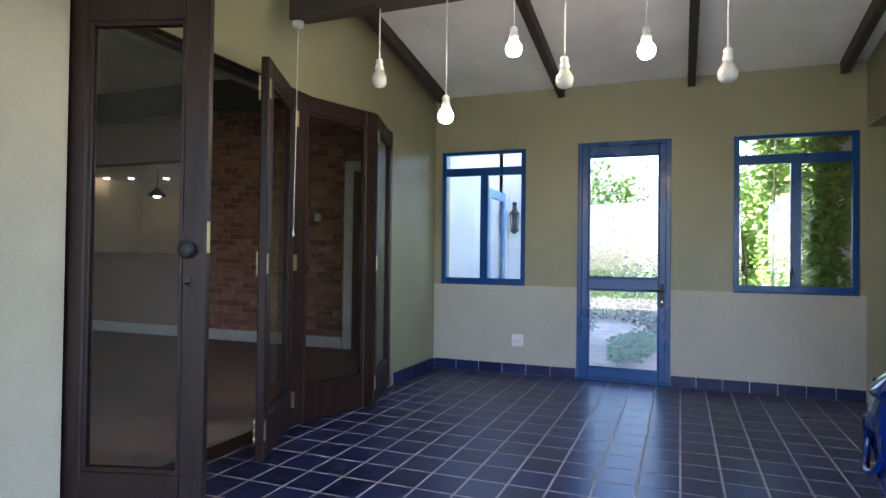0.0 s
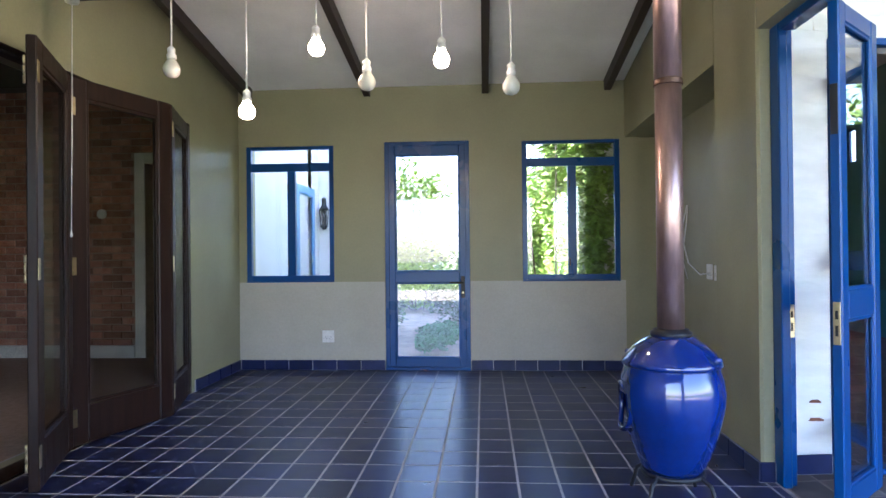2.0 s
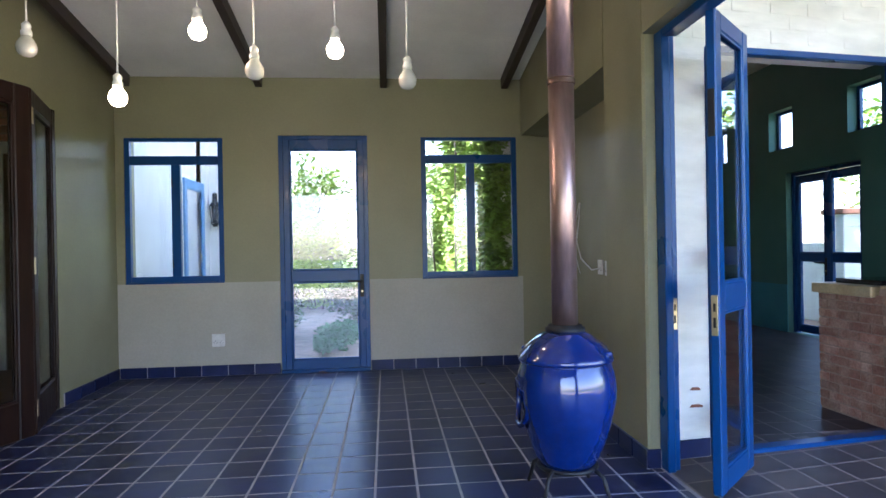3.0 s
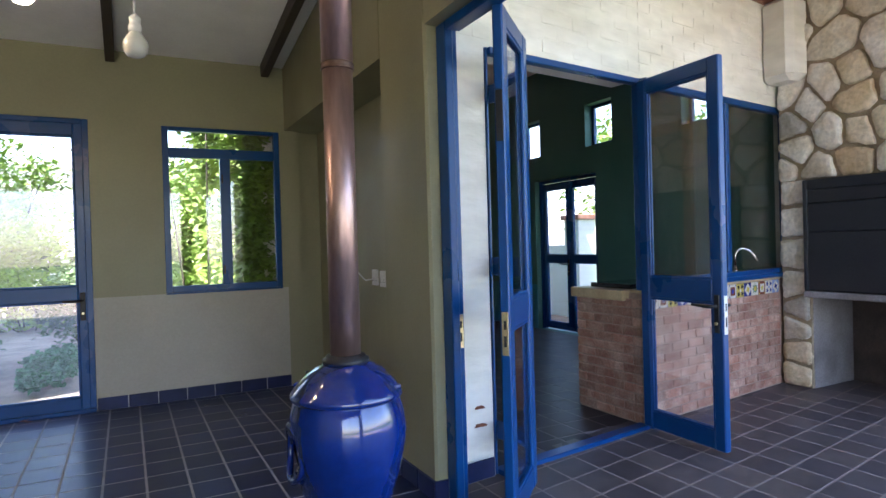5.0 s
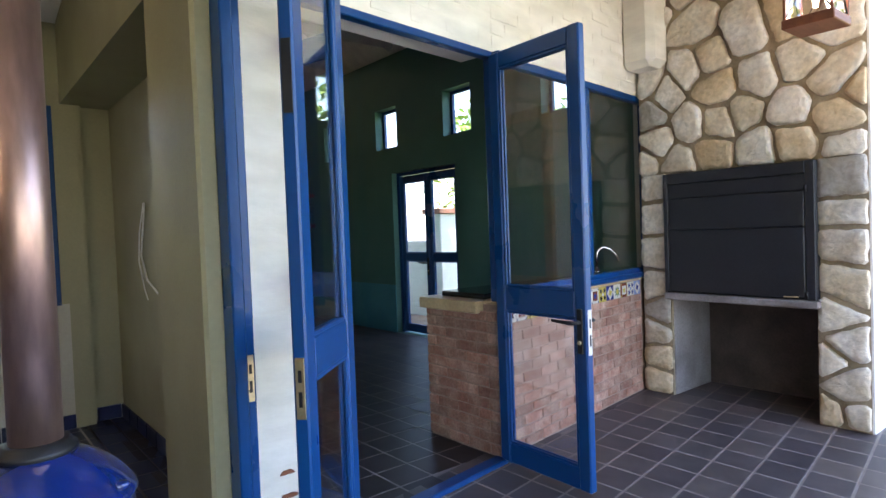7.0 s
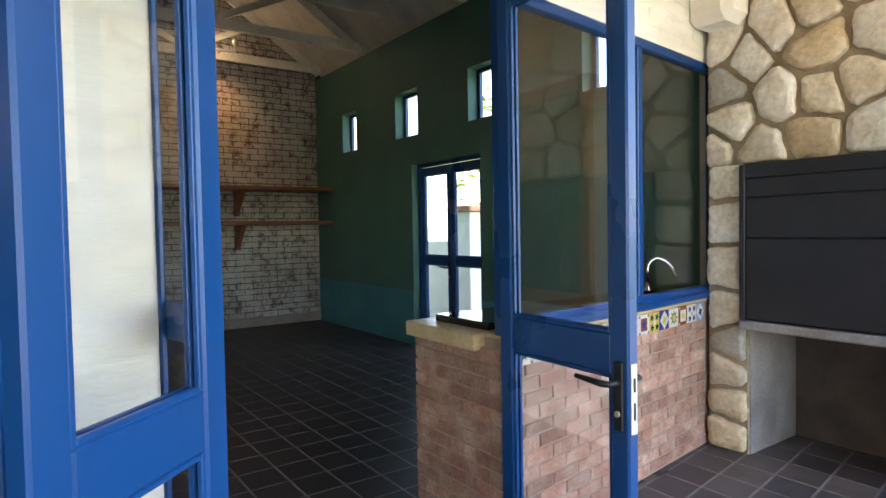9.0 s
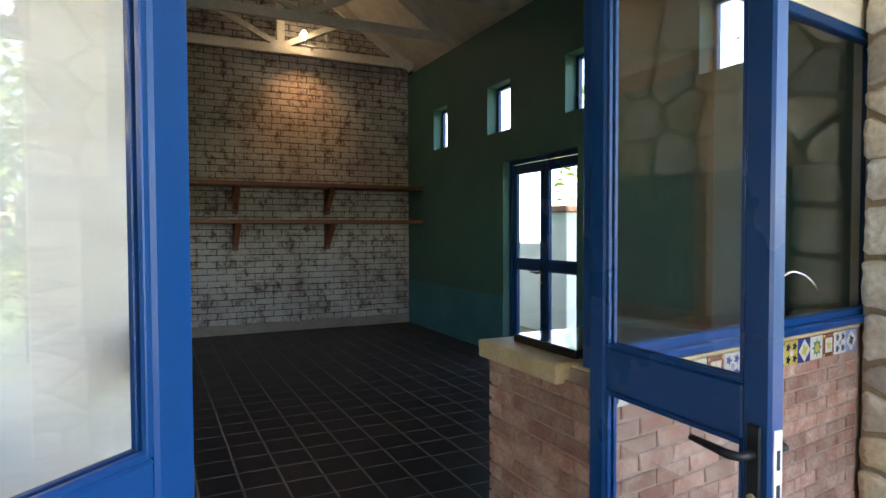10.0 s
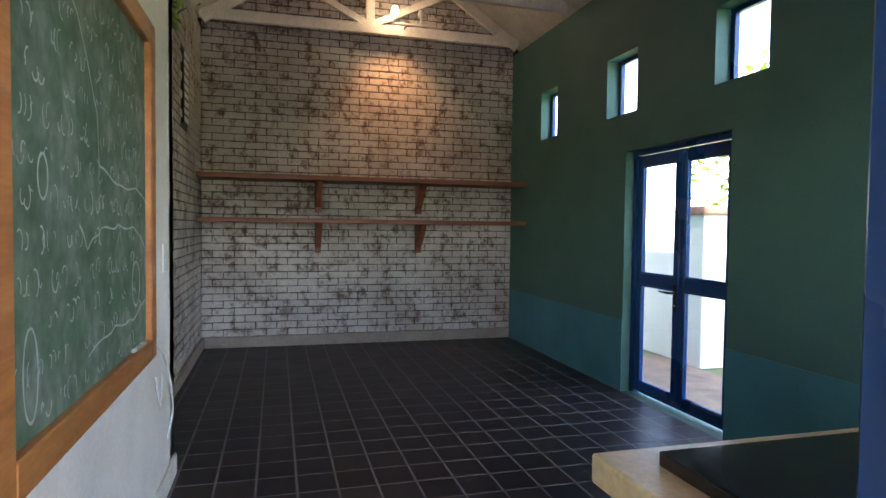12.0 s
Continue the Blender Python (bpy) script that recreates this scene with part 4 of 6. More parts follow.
def stone_mesh(poly, proud):
    """A hewn stone: a nearly flat, tilted face with chipped arrises; u is world -y, v is z, proud is towards -x."""
    pts = []
    n = len(poly)
    for i, p in enumerate(poly):
        cut = rnd.uniform(0.008, 0.026)
        for q in (poly[i - 1], poly[(i + 1) % n]):
            ln = math.hypot(q[0] - p[0], q[1] - p[1])
            s = min(0.33, cut / max(ln, 1e-4))
            pts.append((p[0] + s * (q[0] - p[0]), p[1] + s * (q[1] - p[1])))
    split = []
    for i, p in enumerate(pts):
        q = pts[(i + 1) % len(pts)]
        ln = math.hypot(q[0] - p[0], q[1] - p[1])
        k = max(1, int(ln / 0.04))
        for j in range(k):
            sh = 0.007 if j else 0.003
            split.append((p[0] + (q[0] - p[0]) * j / k + rnd.uniform(-sh, sh), p[1] + (q[1] - p[1]) * j / k + rnd.uniform(-sh, sh)))
    pts = split
    tu, tv = rnd.uniform(-0.07, 0.07), rnd.uniform(-0.07, 0.07)
    cx, cy = sum(p[0] for p in pts) / len(pts), sum(p[1] for p in pts) / len(pts)
    bm = bmesh.new()
    rings = []
    for s, h, sh in ((1.0, -0.012, 0.0), (0.985, proud * 0.62, 0.002), (0.945, proud * 0.95, 0.002), (0.62, proud * 1.04, 0.004), (0.28, proud * 1.06, 0.004)):
        rings.append([bm.verts.new((-h - (tu * (p[0] - cx) + tv * (p[1] - cy)) * s - rnd.uniform(-sh, sh), -(cx + s * (p[0] - cx)), cy + s * (p[1] - cy))) for p in pts])
    for r_, (a, b) in enumerate(zip(rings, rings[1:])):
        for i in range(len(pts)):
            bm.faces.new((a[i], a[(i + 1) % len(pts)], b[(i + 1) % len(pts)], b[i])).smooth = r_ > 1
    c = bm.verts.new((-proud * 1.06, -cx, cy))
    for i in range(len(pts)):
        bm.faces.new((rings[-1][i], rings[-1][(i + 1) % len(pts)], c)).smooth = True
    bmesh.ops.recalc_face_normals(bm, faces=bm.faces)
    return bm


SY0, SY1 = 2.30, 3.68
AL0, AL1 = 2.56, 3.465
fp = tagged(empty("stone_fireplace"), "built-in fireplace wall of pale irregular sandstone", "fireplace")
for q in ((STX, 5.75, SY0, AL0, 0.0, 0.68), (STX, 5.75, AL1, SY1, 0.0, 0.68), (5.65, 5.75, AL0, AL1, 0.0, 0.68), (STX, 5.75, SY0, SY1, 0.68, 2.9)):
    box("masonry", *q, STONE_MORTAR, fp, "sandy brown mortar", bevel=0)
# wood store lining: north cheek grey, south cheek and back dark brown
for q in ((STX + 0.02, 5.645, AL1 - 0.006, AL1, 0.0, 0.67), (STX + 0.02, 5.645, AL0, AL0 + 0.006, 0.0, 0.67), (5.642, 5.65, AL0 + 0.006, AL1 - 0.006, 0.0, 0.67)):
    box("alcove_lining", *q, HEARTH if q[3] == AL1 else BROWN_LINING, fp, "sooty grey plaster of the wood store", bevel=0)
box("hearth_slab", STX - 0.08, STX + 0.3, AL0 - 0.03, AL1 + 0.01, 0.675, 0.72, HEARTH, fp, "grey concrete hearth slab", bevel=0.008)
box("chimney_side", STX, 5.75, SY0 - 0.012, SY0, 0.0, 2.9, WHITE_WALL, fp, "white plastered side", bevel=0)
UPPER = [(3.27, 2.49), (2.95, 2.36), (2.66, 2.38), (2.46, 2.27), (3.32, 2.21), (3.14, 2.23), (2.65, 2.11), (2.45, 1.97), (3.45, 2.06), (3.59, 1.95), (3.13, 2.05), (2.85, 2.04), (3.31, 1.85), (2.94, 1.86), (2.7, 1.85), (2.45, 1.76), (3.11, 1.82), (3.52, 1.75), (3.14, 1.63), (2.88, 1.64), (2.65, 1.62), (2.4, 1.57), (3.4, 1.6), (3.65, 1.61), (3.62, 2.19), (2.31, 1.9), (3.56, 2.62)]
UPPER += [(3.58 - 0.25 * k + rnd.uniform(-0.04, 0.04), 2.78 + rnd.uniform(-0.06, 0.06)) for k in range(6)]
LEFT = [(3.6, 1.45), (3.61, 1.23), (3.61, 0.98), (3.58, 0.76), (3.55, 0.58), (3.56, 0.42), (3.57, 0.26), (3.56, 0.08)]
RIGHT = [(2.4, 1.38), (2.38, 1.22), (2.39, 1.05), (2.38, 0.8), (2.49, 0.63), (2.4, 0.49), (2.52, 0.38), (2.42, 0.24), (2.36, 0.07), (2.5, 0.07)]
for (u0, u1, v0, v1), seeds in (((-SY1, -SY0, 1.53, 2.88), UPPER), ((-SY1, -AL1, 0.01, 1.53), LEFT), ((-AL0, -SY0, 0.01, 1.53), RIGHT)):
    for poly in stone_cells(u0 + 0.008, u1 - 0.004, v0, v1, [(-y, z) for y, z in seeds], 0.024):
        st = part("stone", stone_mesh(poly, rnd.uniform(0.016, 0.036)), STONE, fp)
        st.location.x = STX * U

br = thing("braai_box", "charcoal steel built-in braai box, door closed", "barbecue", pose(5.06, 2.545, 0.722))
BWI, BH = 0.93, 0.80
bm = bmesh.new()
add_box(bm, 0.03, 0.25, 0, BWI, 0, BH, 0.004)
part("body", bm, STEEL_BLACK, br)
for n, q in (("frame_side", (0, 0.05, 0, BH)), ("frame_side", (BWI - 0.03, BWI, 0, BH)), ("frame_top", (0.05, BWI - 0.03, BH - 0.07, BH))):
    box(n, 0.005, 0.03, q[0], q[1], q[2], q[3], STEEL_BLACK, br, bevel=0.003)
box("hood_strip", 0.014, 0.03, 0.05, BWI - 0.03, BH - 0.165, BH - 0.073, STEEL_BLACK, br, bevel=0.003)
box("upper_door", 0.006, 0.029, 0.055, BWI - 0.035, 0.425, BH - 0.17, STEEL_BLACK, br, "upper folding steel flap", bevel=0.004)
box("lower_door", 0.004, 0.029, 0.055, BWI - 0.035, 0.01, 0.42, STEEL_BLACK, br, "lower folding steel flap", bevel=0.004)
for z in (0.03, 0.64):
    bm = bmesh.new()
    add_tube(bm, [(0.0, 0.045, z - 0.02), (0.0, 0.045, z + 0.02)], 0.008, 8)
    part("pivot", bm, IRON, br)
box("door_grip", -0.006, 0.005, 0.09, 0.17, 0.012, 0.02, CONCRETE, br, bevel=0.001)

# whitewashed corbel over the corner, and the brick courses of the painted wall
bm = bmesh.new()
add_box(bm, 4.93, STX + 0.03, 3.45, 3.70, 2.25, 2.86, 0.045)
tagged(part("corbel", bm, WHITEWASH), "whitewashed rounded corbel at the wall's end", "corbel", kind="structure")

lan = thing("hanging_lantern", "copper-framed box lantern with glass sides, lit", "lantern", pose(4.50, 2.33, 2.09))
L_ = 0.10
bm = bmesh.new()
add_box(bm, -L_ - 0.012, L_ + 0.012, -L_ - 0.012, L_ + 0.012, 0, 0.045, 0.004)
part("base_tray", bm, SHELFWOOD, lan, "copper-brown base tray")
for sx in (-1, 1):
    for sy in (-1, 1):
        box("corner_post", sx * L_ - 0.006, sx * L_ + 0.006, sy * L_ - 0.006, sy * L_ + 0.006, 0.045, 0.36, SHELFWOOD, lan, bevel=0.001)
for k in range(4):
    m = Matrix.Rotation(k * math.pi / 2, 4, "Z")
    bm = bmesh.new()
    add_tube(bm, [m @ Vector((L_, -L_, 0.05)), m @ Vector((L_, L_, 0.35))], 0.003, 6)
    add_tube(bm, [m @ Vector((L_, L_, 0.05)), m @ Vector((L_, -L_, 0.35))], 0.003, 6)
    part("cross_wire", bm, IRON, lan)
    bm = bmesh.new()
    add_box(bm, L_ - 0.005, L_ - 0.003, -L_ + 0.006, L_ - 0.006, 0.046, 0.356, 0, m)
    g = part("pane", bm, GLASS, lan)
    g.visible_shadow = False
bm = bmesh.new()
add_box(bm, -L_ - 0.015, L_ + 0.015, -L_ - 0.015, L_ + 0.015, 0.36, 0.385, 0.004)
add_lathe(bm, [(0.10, 0.385), (0.05, 0.43), (0.02, 0.45), (0.012, 0.47)], 16)
part("cap", bm, SHELFWOOD, lan)
bm = bmesh.new()
add_tube(bm, [(0, 0, 0.465), (0, 0, 0.765)], 0.006, 8)
part("chain", bm, IRON, lan)
bm = bmesh.new()
add_lathe(bm, [(0.010, 0.10), (0.012, 0.14), (0.021, 0.165), (0.023, 0.18), (0.014, 0.203), (0.003, 0.208)], 18)
part("bulb", bm, BULB_ON, lan, smooth=True)

# brick dado under the bar window, capped by patterned tiles
BKY = YBW - 0.008
bwall = tagged(part("wall_bar", wall_mesh("x", OPN[1] + 0.016, 5.2, BKY + 0.008, YBW + 0.12, 0.0, 0.800, []), MORTAR), "red face-brick wall under the bar window", "wall", kind="structure")
bwall.matrix_world = BAR
ledge = tagged(box("bar_ledge", OPN[1] + 0.017, 5.12, BKY - 0.014, YBW + 0.12, 0.800, 0.82, CONCRETE, bevel=0.006), "cream cast ledge under the bar window", "ledge", kind="structure")
ledge.matrix_world = BAR
PAL = {"white": (0.60, 0.56, 0.48), "navy": (0.03, 0.045, 0.20), "sky": (0.24, 0.30, 0.48), "yellow": (0.52, 0.42, 0.10), "brown": (0.20, 0.06, 0.035), "green": (0.10, 0.20, 0.11), "black": (0.035, 0.033, 0.04)}
GZ = {k: material("glazed_%s" % k, c, 0.18, scale=20, fine=120, bump=0.03, detail_col=0.08, coat=0.6) for k, c in PAL.items()}
deco = tagged(empty("tile_border"), "row of hand-painted patterned ceramic tiles", "tile border", kind="structure")
deco.matrix_world = BAR
combos = [("white", "brown", "navy"), ("white", "navy", "sky"), ("navy", "white", "yellow"), ("white", "black", "brown"), ("brown", "white", "yellow"), ("yellow", "black", "white"), ("sky", "white", "navy"), ("white", "green", "yellow")]
TW = 0.100
for k in range(16):
    base_, c1, c2 = combos[(k * 5 + 3) % len(combos)]
    bm = bmesh.new()
    add_box(bm, -TW / 2 + 0.002, TW / 2 - 0.002, -0.010, 0, -TW / 2 + 0.002, TW / 2 - 0.002, 0.002)
    style = (k * 7) % 4

    def flat(pts, mi, y):
        bm.faces.new([bm.verts.new((p[0], y, p[1])) for p in pts]).material_index = mi

    def ringpts(n, r, r2=None, ph=0.0):
        return [((r if i % 2 == 0 or r2 is None else r2) * math.cos(2 * math.pi * i / n + ph), (r if i % 2 == 0 or r2 is None else r2) * math.sin(2 * math.pi * i / n + ph)) for i in range(n)]

    if style == 0:
        flat(ringpts(16, 0.042, 0.022), 1, -0.0106)
        flat(ringpts(12, 0.018), 2, -0.0110)
    elif style == 1:
        flat(ringpts(4, 0.046), 1, -0.0106)
        flat(ringpts(8, 0.028, 0.014, 0.4), 2, -0.0110)
    elif style == 2:
        for qx, qz in ((-1, -1), (1, -1), (1, 1), (-1, 1)):
            flat([(qx * 0.024 + p[0], qz * 0.024 + p[1]) for p in ringpts(10, 0.021, 0.010)], 1, -0.0106)
        flat(ringpts(8, 0.012), 2, -0.0110)
    else:
        flat([(-0.03, -0.03), (0.03, -0.03), (0.03, 0.03), (-0.03, 0.03)], 1, -0.0106)
        flat(ringpts(10, 0.026, 0.012, 0.3), 2, -0.0110)
        for qx, qz in ((-1, -1), (1, -1), (1, 1), (-1, 1)):
            flat([(qx * 0.04 + p[0], qz * 0.04 + p[1]) for p in ringpts(6, 0.007)], 2, -0.0106)
    t_ = part("tile", bm, [GZ[base_], GZ[c1], GZ[c2]], deco)
    t_.location = Vector((OPN[1] + 0.075 + k * TW, BKY + 0.004, 0.748)) * U


def brickwork(parent, place, u0, u1, v0, v1, near, mat, mat_far, bl=0.215, bh=0.0755, jt=0.011, proud=0.010, seed=1, skip=None, rough=0.0015):
    """Running-bond bricks on a face. place(u, v) gives the piece's place and turn; bricks run along u in the brick's own x and stand proud along -y."""
    rs = random.Random(seed)
    cache = {}

    def brick_mesh(w, var):
        key = (round(w, 3), var)
        if key not in cache:
            bm = bmesh.new()
            b = 0.004
            j = lambda: rs.uniform(-rough, rough)
            back = [bm.verts.new((x, 0.002, z)) for x, z in ((0, 0), (w, 0), (w, bh - jt), (0, bh - jt))]
            mid = [bm.verts.new((x + j(), -proud + b, z + j())) for x, z in ((0, 0), (w, 0), (w, bh - jt), (0, bh - jt))]
            top = [bm.verts.new((x, -proud + j(), z)) for x, z in ((b, b), (w - b, b), (w - b, bh - jt - b), (b, bh - jt - b))]
            for a, c in ((back, mid), (mid, top)):
                for i in range(4):
                    bm.faces.new((a[i], a[(i + 1) % 4], c[(i + 1) % 4], c[i]))
            bm.faces.new(top)
            bmesh.ops.recalc_face_normals(bm, faces=bm.faces)
            cache[key] = bm
        return cache[key]

    shared, far_v, far_f = {}, [], []
    row = 0
    v = v0
    while v + bh * 0.6 < v1:
        u = u0 - (bl / 2 if row % 2 else 0)
        while u < u1 - 0.02:
            a, c = max(u, u0), min(u + bl - jt, u1)
            if c - a > 0.03 and not (skip and skip((a + c) / 2, v + bh / 2)):
                var = rs.randrange(4)
                key = (round(c - a, 3), var)
                src = brick_mesh(c - a, var)
                loc, rz = place(a, v)
                if near((a + c) / 2, v):
                    if key not in shared:
                        shared[key] = mesh_of("brick", src.copy(), mat)
                    piece("brick", shared[key], parent, *loc, rz)
                else:
                    M = Matrix.Translation(loc) @ Matrix.Rotation(rz, 4, "Z")
                    o = len(far_v)
                    src.verts.index_update()
                    far_v += [tuple((M @ q.co) * U) for q in src.verts]
                    far_f += [[o + q.index for q in f.verts] for f in src.faces]
            u += bl
        v += bh
        row += 1
    if far_v:
        me = bpy.data.meshes.new("bricks")
        me.from_pydata(far_v, [], far_f)
        me.materials.append(mat_far)
        ob = new("bricks", me)
        ob.parent = parent
        tagged(ob, kind="stuff")


# ---- green room ----
ctr = thing("bar_counter", "face-brick bar counter with a cream cast top edge", "counter")
CX0, CY1 = 3.455, 4.07
box("brick_base", CX0 + 0.006, 3.50, 3.482, 3.599, 0.0, 0.75, MORTAR, ctr, bevel=0)
cbody = box("brick_base", CX0 + 0.006, 3.9, 3.60, CY1 - 0.006, 0.0, 0.75, MORTAR, ctr, bevel=0)
box("brick_base", 3.9, 5.30, 3.83, CY1 - 0.006, 0.0, 0.75, MORTAR, ctr, bevel=0)


def slab(name, pts, z0, z1, mat, parent=None, label="", bevel=0.006):
    """A level slab on a straight-sided outline."""
    bm = bmesh.new()
    lo, hi = [bm.verts.new((x, y, z0)) for x, y in pts], [bm.verts.new((x, y, z1)) for x, y in pts]
    bm.faces.new(lo[::-1])
    bm.faces.new(hi)
    for i in range(len(pts)):
        j = (i + 1) % len(pts)
        bm.faces.new((lo[i], lo[j], hi[j], hi[i]))
    bmesh.ops.bevel(bm, geom=list(bm.edges), offset=bevel, segments=2, affect="EDGES", profile=0.5)
    return part(name, bm, mat, parent, label)


slab("cast_top", [(CX0 - 0.035, 3.60), (5.10, 3.825), (5.415, 3.88), (5.415, CY1 + 0.025), (CX0 - 0.035, CY1 + 0.025)], 0.75, 0.815, CONCRETE, ctr, "cream cast counter slab", bevel=0.008)
gr = tagged(slab("granite_top", [(CX0 + 0.06, 3.63), (5.10, 3.85), (5.412, 3.90), (5.412, CY1 - 0.075), (CX0 + 0.06, CY1 - 0.075)], 0.8155, 0.846, GRANITE, bevel=0.004), "polished black granite slab on the counter", "worktop")
tap = thing("bar_tap", "chrome swan-neck tap behind the bar window", "tap", pose(4.90, 3.91, 0.846, 0, 0, -35))
CHROME = material("chrome", (0.75, 0.75, 0.76), 0.12, metal=1.0, scale=10, bump=0.0, detail_col=0.02)
bm = bmesh.new()
add_lathe(bm, [(0.024, 0), (0.024, 0.02), (0.014, 0.03), (0.014, 0.05)], 16)
part("base", bm, CHROME, tap)
bm = bmesh.new()
add_tube(bm, [(0, 0, 0.04), (0, 0, 0.13)] + [(0.06 - 0.06 * math.cos(a), 0, 0.13 + 0.06 * math.sin(a)) for a in (0.4, 0.8, 1.2, 1.57)] + [(0.105, 0, 0.172), (0.14, 0, 0.135), (0.165, 0, 0.09)], 0.009, 10)
part("spout", bm, CHROME, tap)

shg = "wall shelves on the brick wall"
for z in (1.357, 1.787):
    sh = thing("wall_shelf", "long reddish wooden shelf on wooden brackets, empty", "shelf", group=shg)
    box("board", GX0 + 0.005, GX1 - 0.005, 9.135, GY1 - 0.002, z - 0.045, z, SHELFWOOD, sh, bevel=0.004)
    for x in (3.20, 4.30):
        bm = bmesh.new()
        pr = [(GY1 - 0.003, z - 0.046), (9.30, z - 0.046), (9.33, z - 0.10), (GY1 - 0.07, z - 0.30), (GY1 - 0.07, z - 0.36), (GY1 - 0.003, z - 0.36)]
        f0 = [bm.verts.new((x - 0.03, *p)) for p in pr]
        f1 = [bm.verts.new((x + 0.03, *p)) for p in pr]
        bm.faces.new(f0)
        bm.faces.new(f1[::-1])
        for k in range(len(pr)):
            bm.faces.new((f0[k], f0[(k + 1) % len(pr)], f1[(k + 1) % len(pr)], f1[k]))
        bmesh.ops.recalc_face_normals(bm, faces=bm.faces)
        part("bracket", bm, SHELFWOOD, sh)

cb = thing("chalkboard", "green chalkboard full of smudged chalk scribbles in a pine frame", "chalkboard", pose(XC, 4.16, 0.75))
CW, CHH, FW = 1.46, 1.32, 0.085
box("board", 0.006, 0.016, FW - 0.005, CW - FW + 0.005, FW - 0.005, CHH - FW + 0.005, CHALKBOARD, cb, bevel=0)
for n, q in (("frame_side", (0, FW, 0, CHH)), ("frame_side", (CW - FW, CW, 0, CHH)), ("frame_top", (FW, CW - FW, CHH - FW, CHH)), ("frame_bottom", (FW, CW - FW, 0, FW))):
    box(n, 0.001, 0.04, q[0], q[1], q[2], q[3], PINE, cb, bevel=0.005)
rc = random.Random(11)
bm = bmesh.new()


def chalk_line(pts, w):
    prev = None
    for i, p in enumerate(pts):
        q = pts[min(i + 1, len(pts) - 1)]
        o = pts[max(i - 1, 0)]
        d = Vector((q[0] - o[0], q[1] - o[1]))
        d = d.normalized() if d.length > 1e-6 else Vector((1, 0))
        nrm = Vector((-d.y, d.x)) * w * rc.uniform(0.6, 1.2)
        a, b = bm.verts.new((0.0175, p[0] + nrm.x, p[1] + nrm.y)), bm.verts.new((0.0175, p[0] - nrm.x, p[1] - nrm.y))
        if prev:
            bm.faces.new((prev[0], a, b, prev[1]))
        prev = (a, b)


for row in range(12):
    v = CHH - FW - 0.09 - row * 0.092
    u = FW + 0.06 + rc.uniform(0, 0.1)
    while u < CW - FW - 0.1:
        if rc.random() < 0.85:
            for k in range(rc.randint(2, 5)):
                a0, r = rc.uniform(0, 6), rc.uniform(0.007, 0.022)
                n = rc.randint(5, 10)
                span = rc.uniform(1.2, 3.8)
                chalk_line([(u + r * math.cos(a0 + span * i / n), v + 1.5 * r * math.sin(a0 + span * i / n)) for i in range(n + 1)], rc.uniform(0.0014, 0.0032))
                u += rc.uniform(0.016, 0.04)
                if u > CW - FW - 0.06:
                    break
        u += rc.uniform(0.03, 0.10)
for pts in (((0.25, 1.18), (0.55, 1.08), (0.72, 0.85), (0.74, 0.70), (0.98, 0.66), (1.25, 0.66), (1.42, 0.60)), ((0.55, 0.54), (0.62, 0.47), (0.75, 0.52), (0.95, 0.53), (1.20, 0.52), (1.35, 0.45), (1.36, 0.32)), ((0.62, 0.18), (0.9, 0.21), (1.15, 0.2), (1.4, 0.25))):
    fine = []
    for p, q in zip(pts, pts[1:]):
        fine += [(p[0] + (q[0] - p[0]) * s / 6, p[1] + (q[1] - p[1]) * s / 6 + 0.006 * math.sin(s + p[0] * 9)) for s in range(6)]
    chalk_line(fine, 0.0035)
for cu, cv, ru, rv in ((0.30, 0.64, 0.03, 0.05), (0.22, 0.22, 0.04, 0.10), (1.2, 0.32, 0.06, 0.08)):
    chalk_line([(cu + ru * math.cos(a), cv + rv * math.sin(a)) for a in [2 * math.pi * k / 20 for k in range(21)]], 0.004)
part("chalk_writing", bm, CHALK, cb, "white smudged chalk scribbles")
for y, z in ((5.32, 0.837), (5.38, 0.837), (5.25, 0.84)):
    bm = bmesh.new()
    add_tube(bm, [(XC + 0.03, y, z + 0.006), (XC + 0.034, y + 0.035, z + 0.006)], 0.008, 8)
    tagged(part("chalk_stick", bm, CHALK), "stub of white chalk on the board's ledge", "chalk", group="chalk stubs")
socket(pose(XC, 6.02, 1.13, 0, 0, 90), 0.09, 0.13, "white light switch plate on the white wall", False)
cbl = thing("phone_cable", "thin white cable looping from the wall to the floor", "cable")
bm = bmesh.new()
add_tube(bm, [(XC + 0.004, 5.74, 0.78), (XC + 0.012, 5.95, 0.70), (XC + 0.014, 6.12, 0.52), (XC + 0.014, 6.18, 0.38), (XC + 0.012, 6.10, 0.30), (XC + 0.010, 6.06, 0.26)], 0.005, 6)
add_tube(bm, [(XC + 0.004, 5.80, 0.62), (XC + 0.01, 5.82, 0.50), (XC + 0.01, 5.88, 0.46), (XC + 0.008, 5.93, 0.55), (XC + 0.004, 5.95, 0.60)], 0.004, 6)
part("cable", bm, WHITE_PLASTIC, cbl)

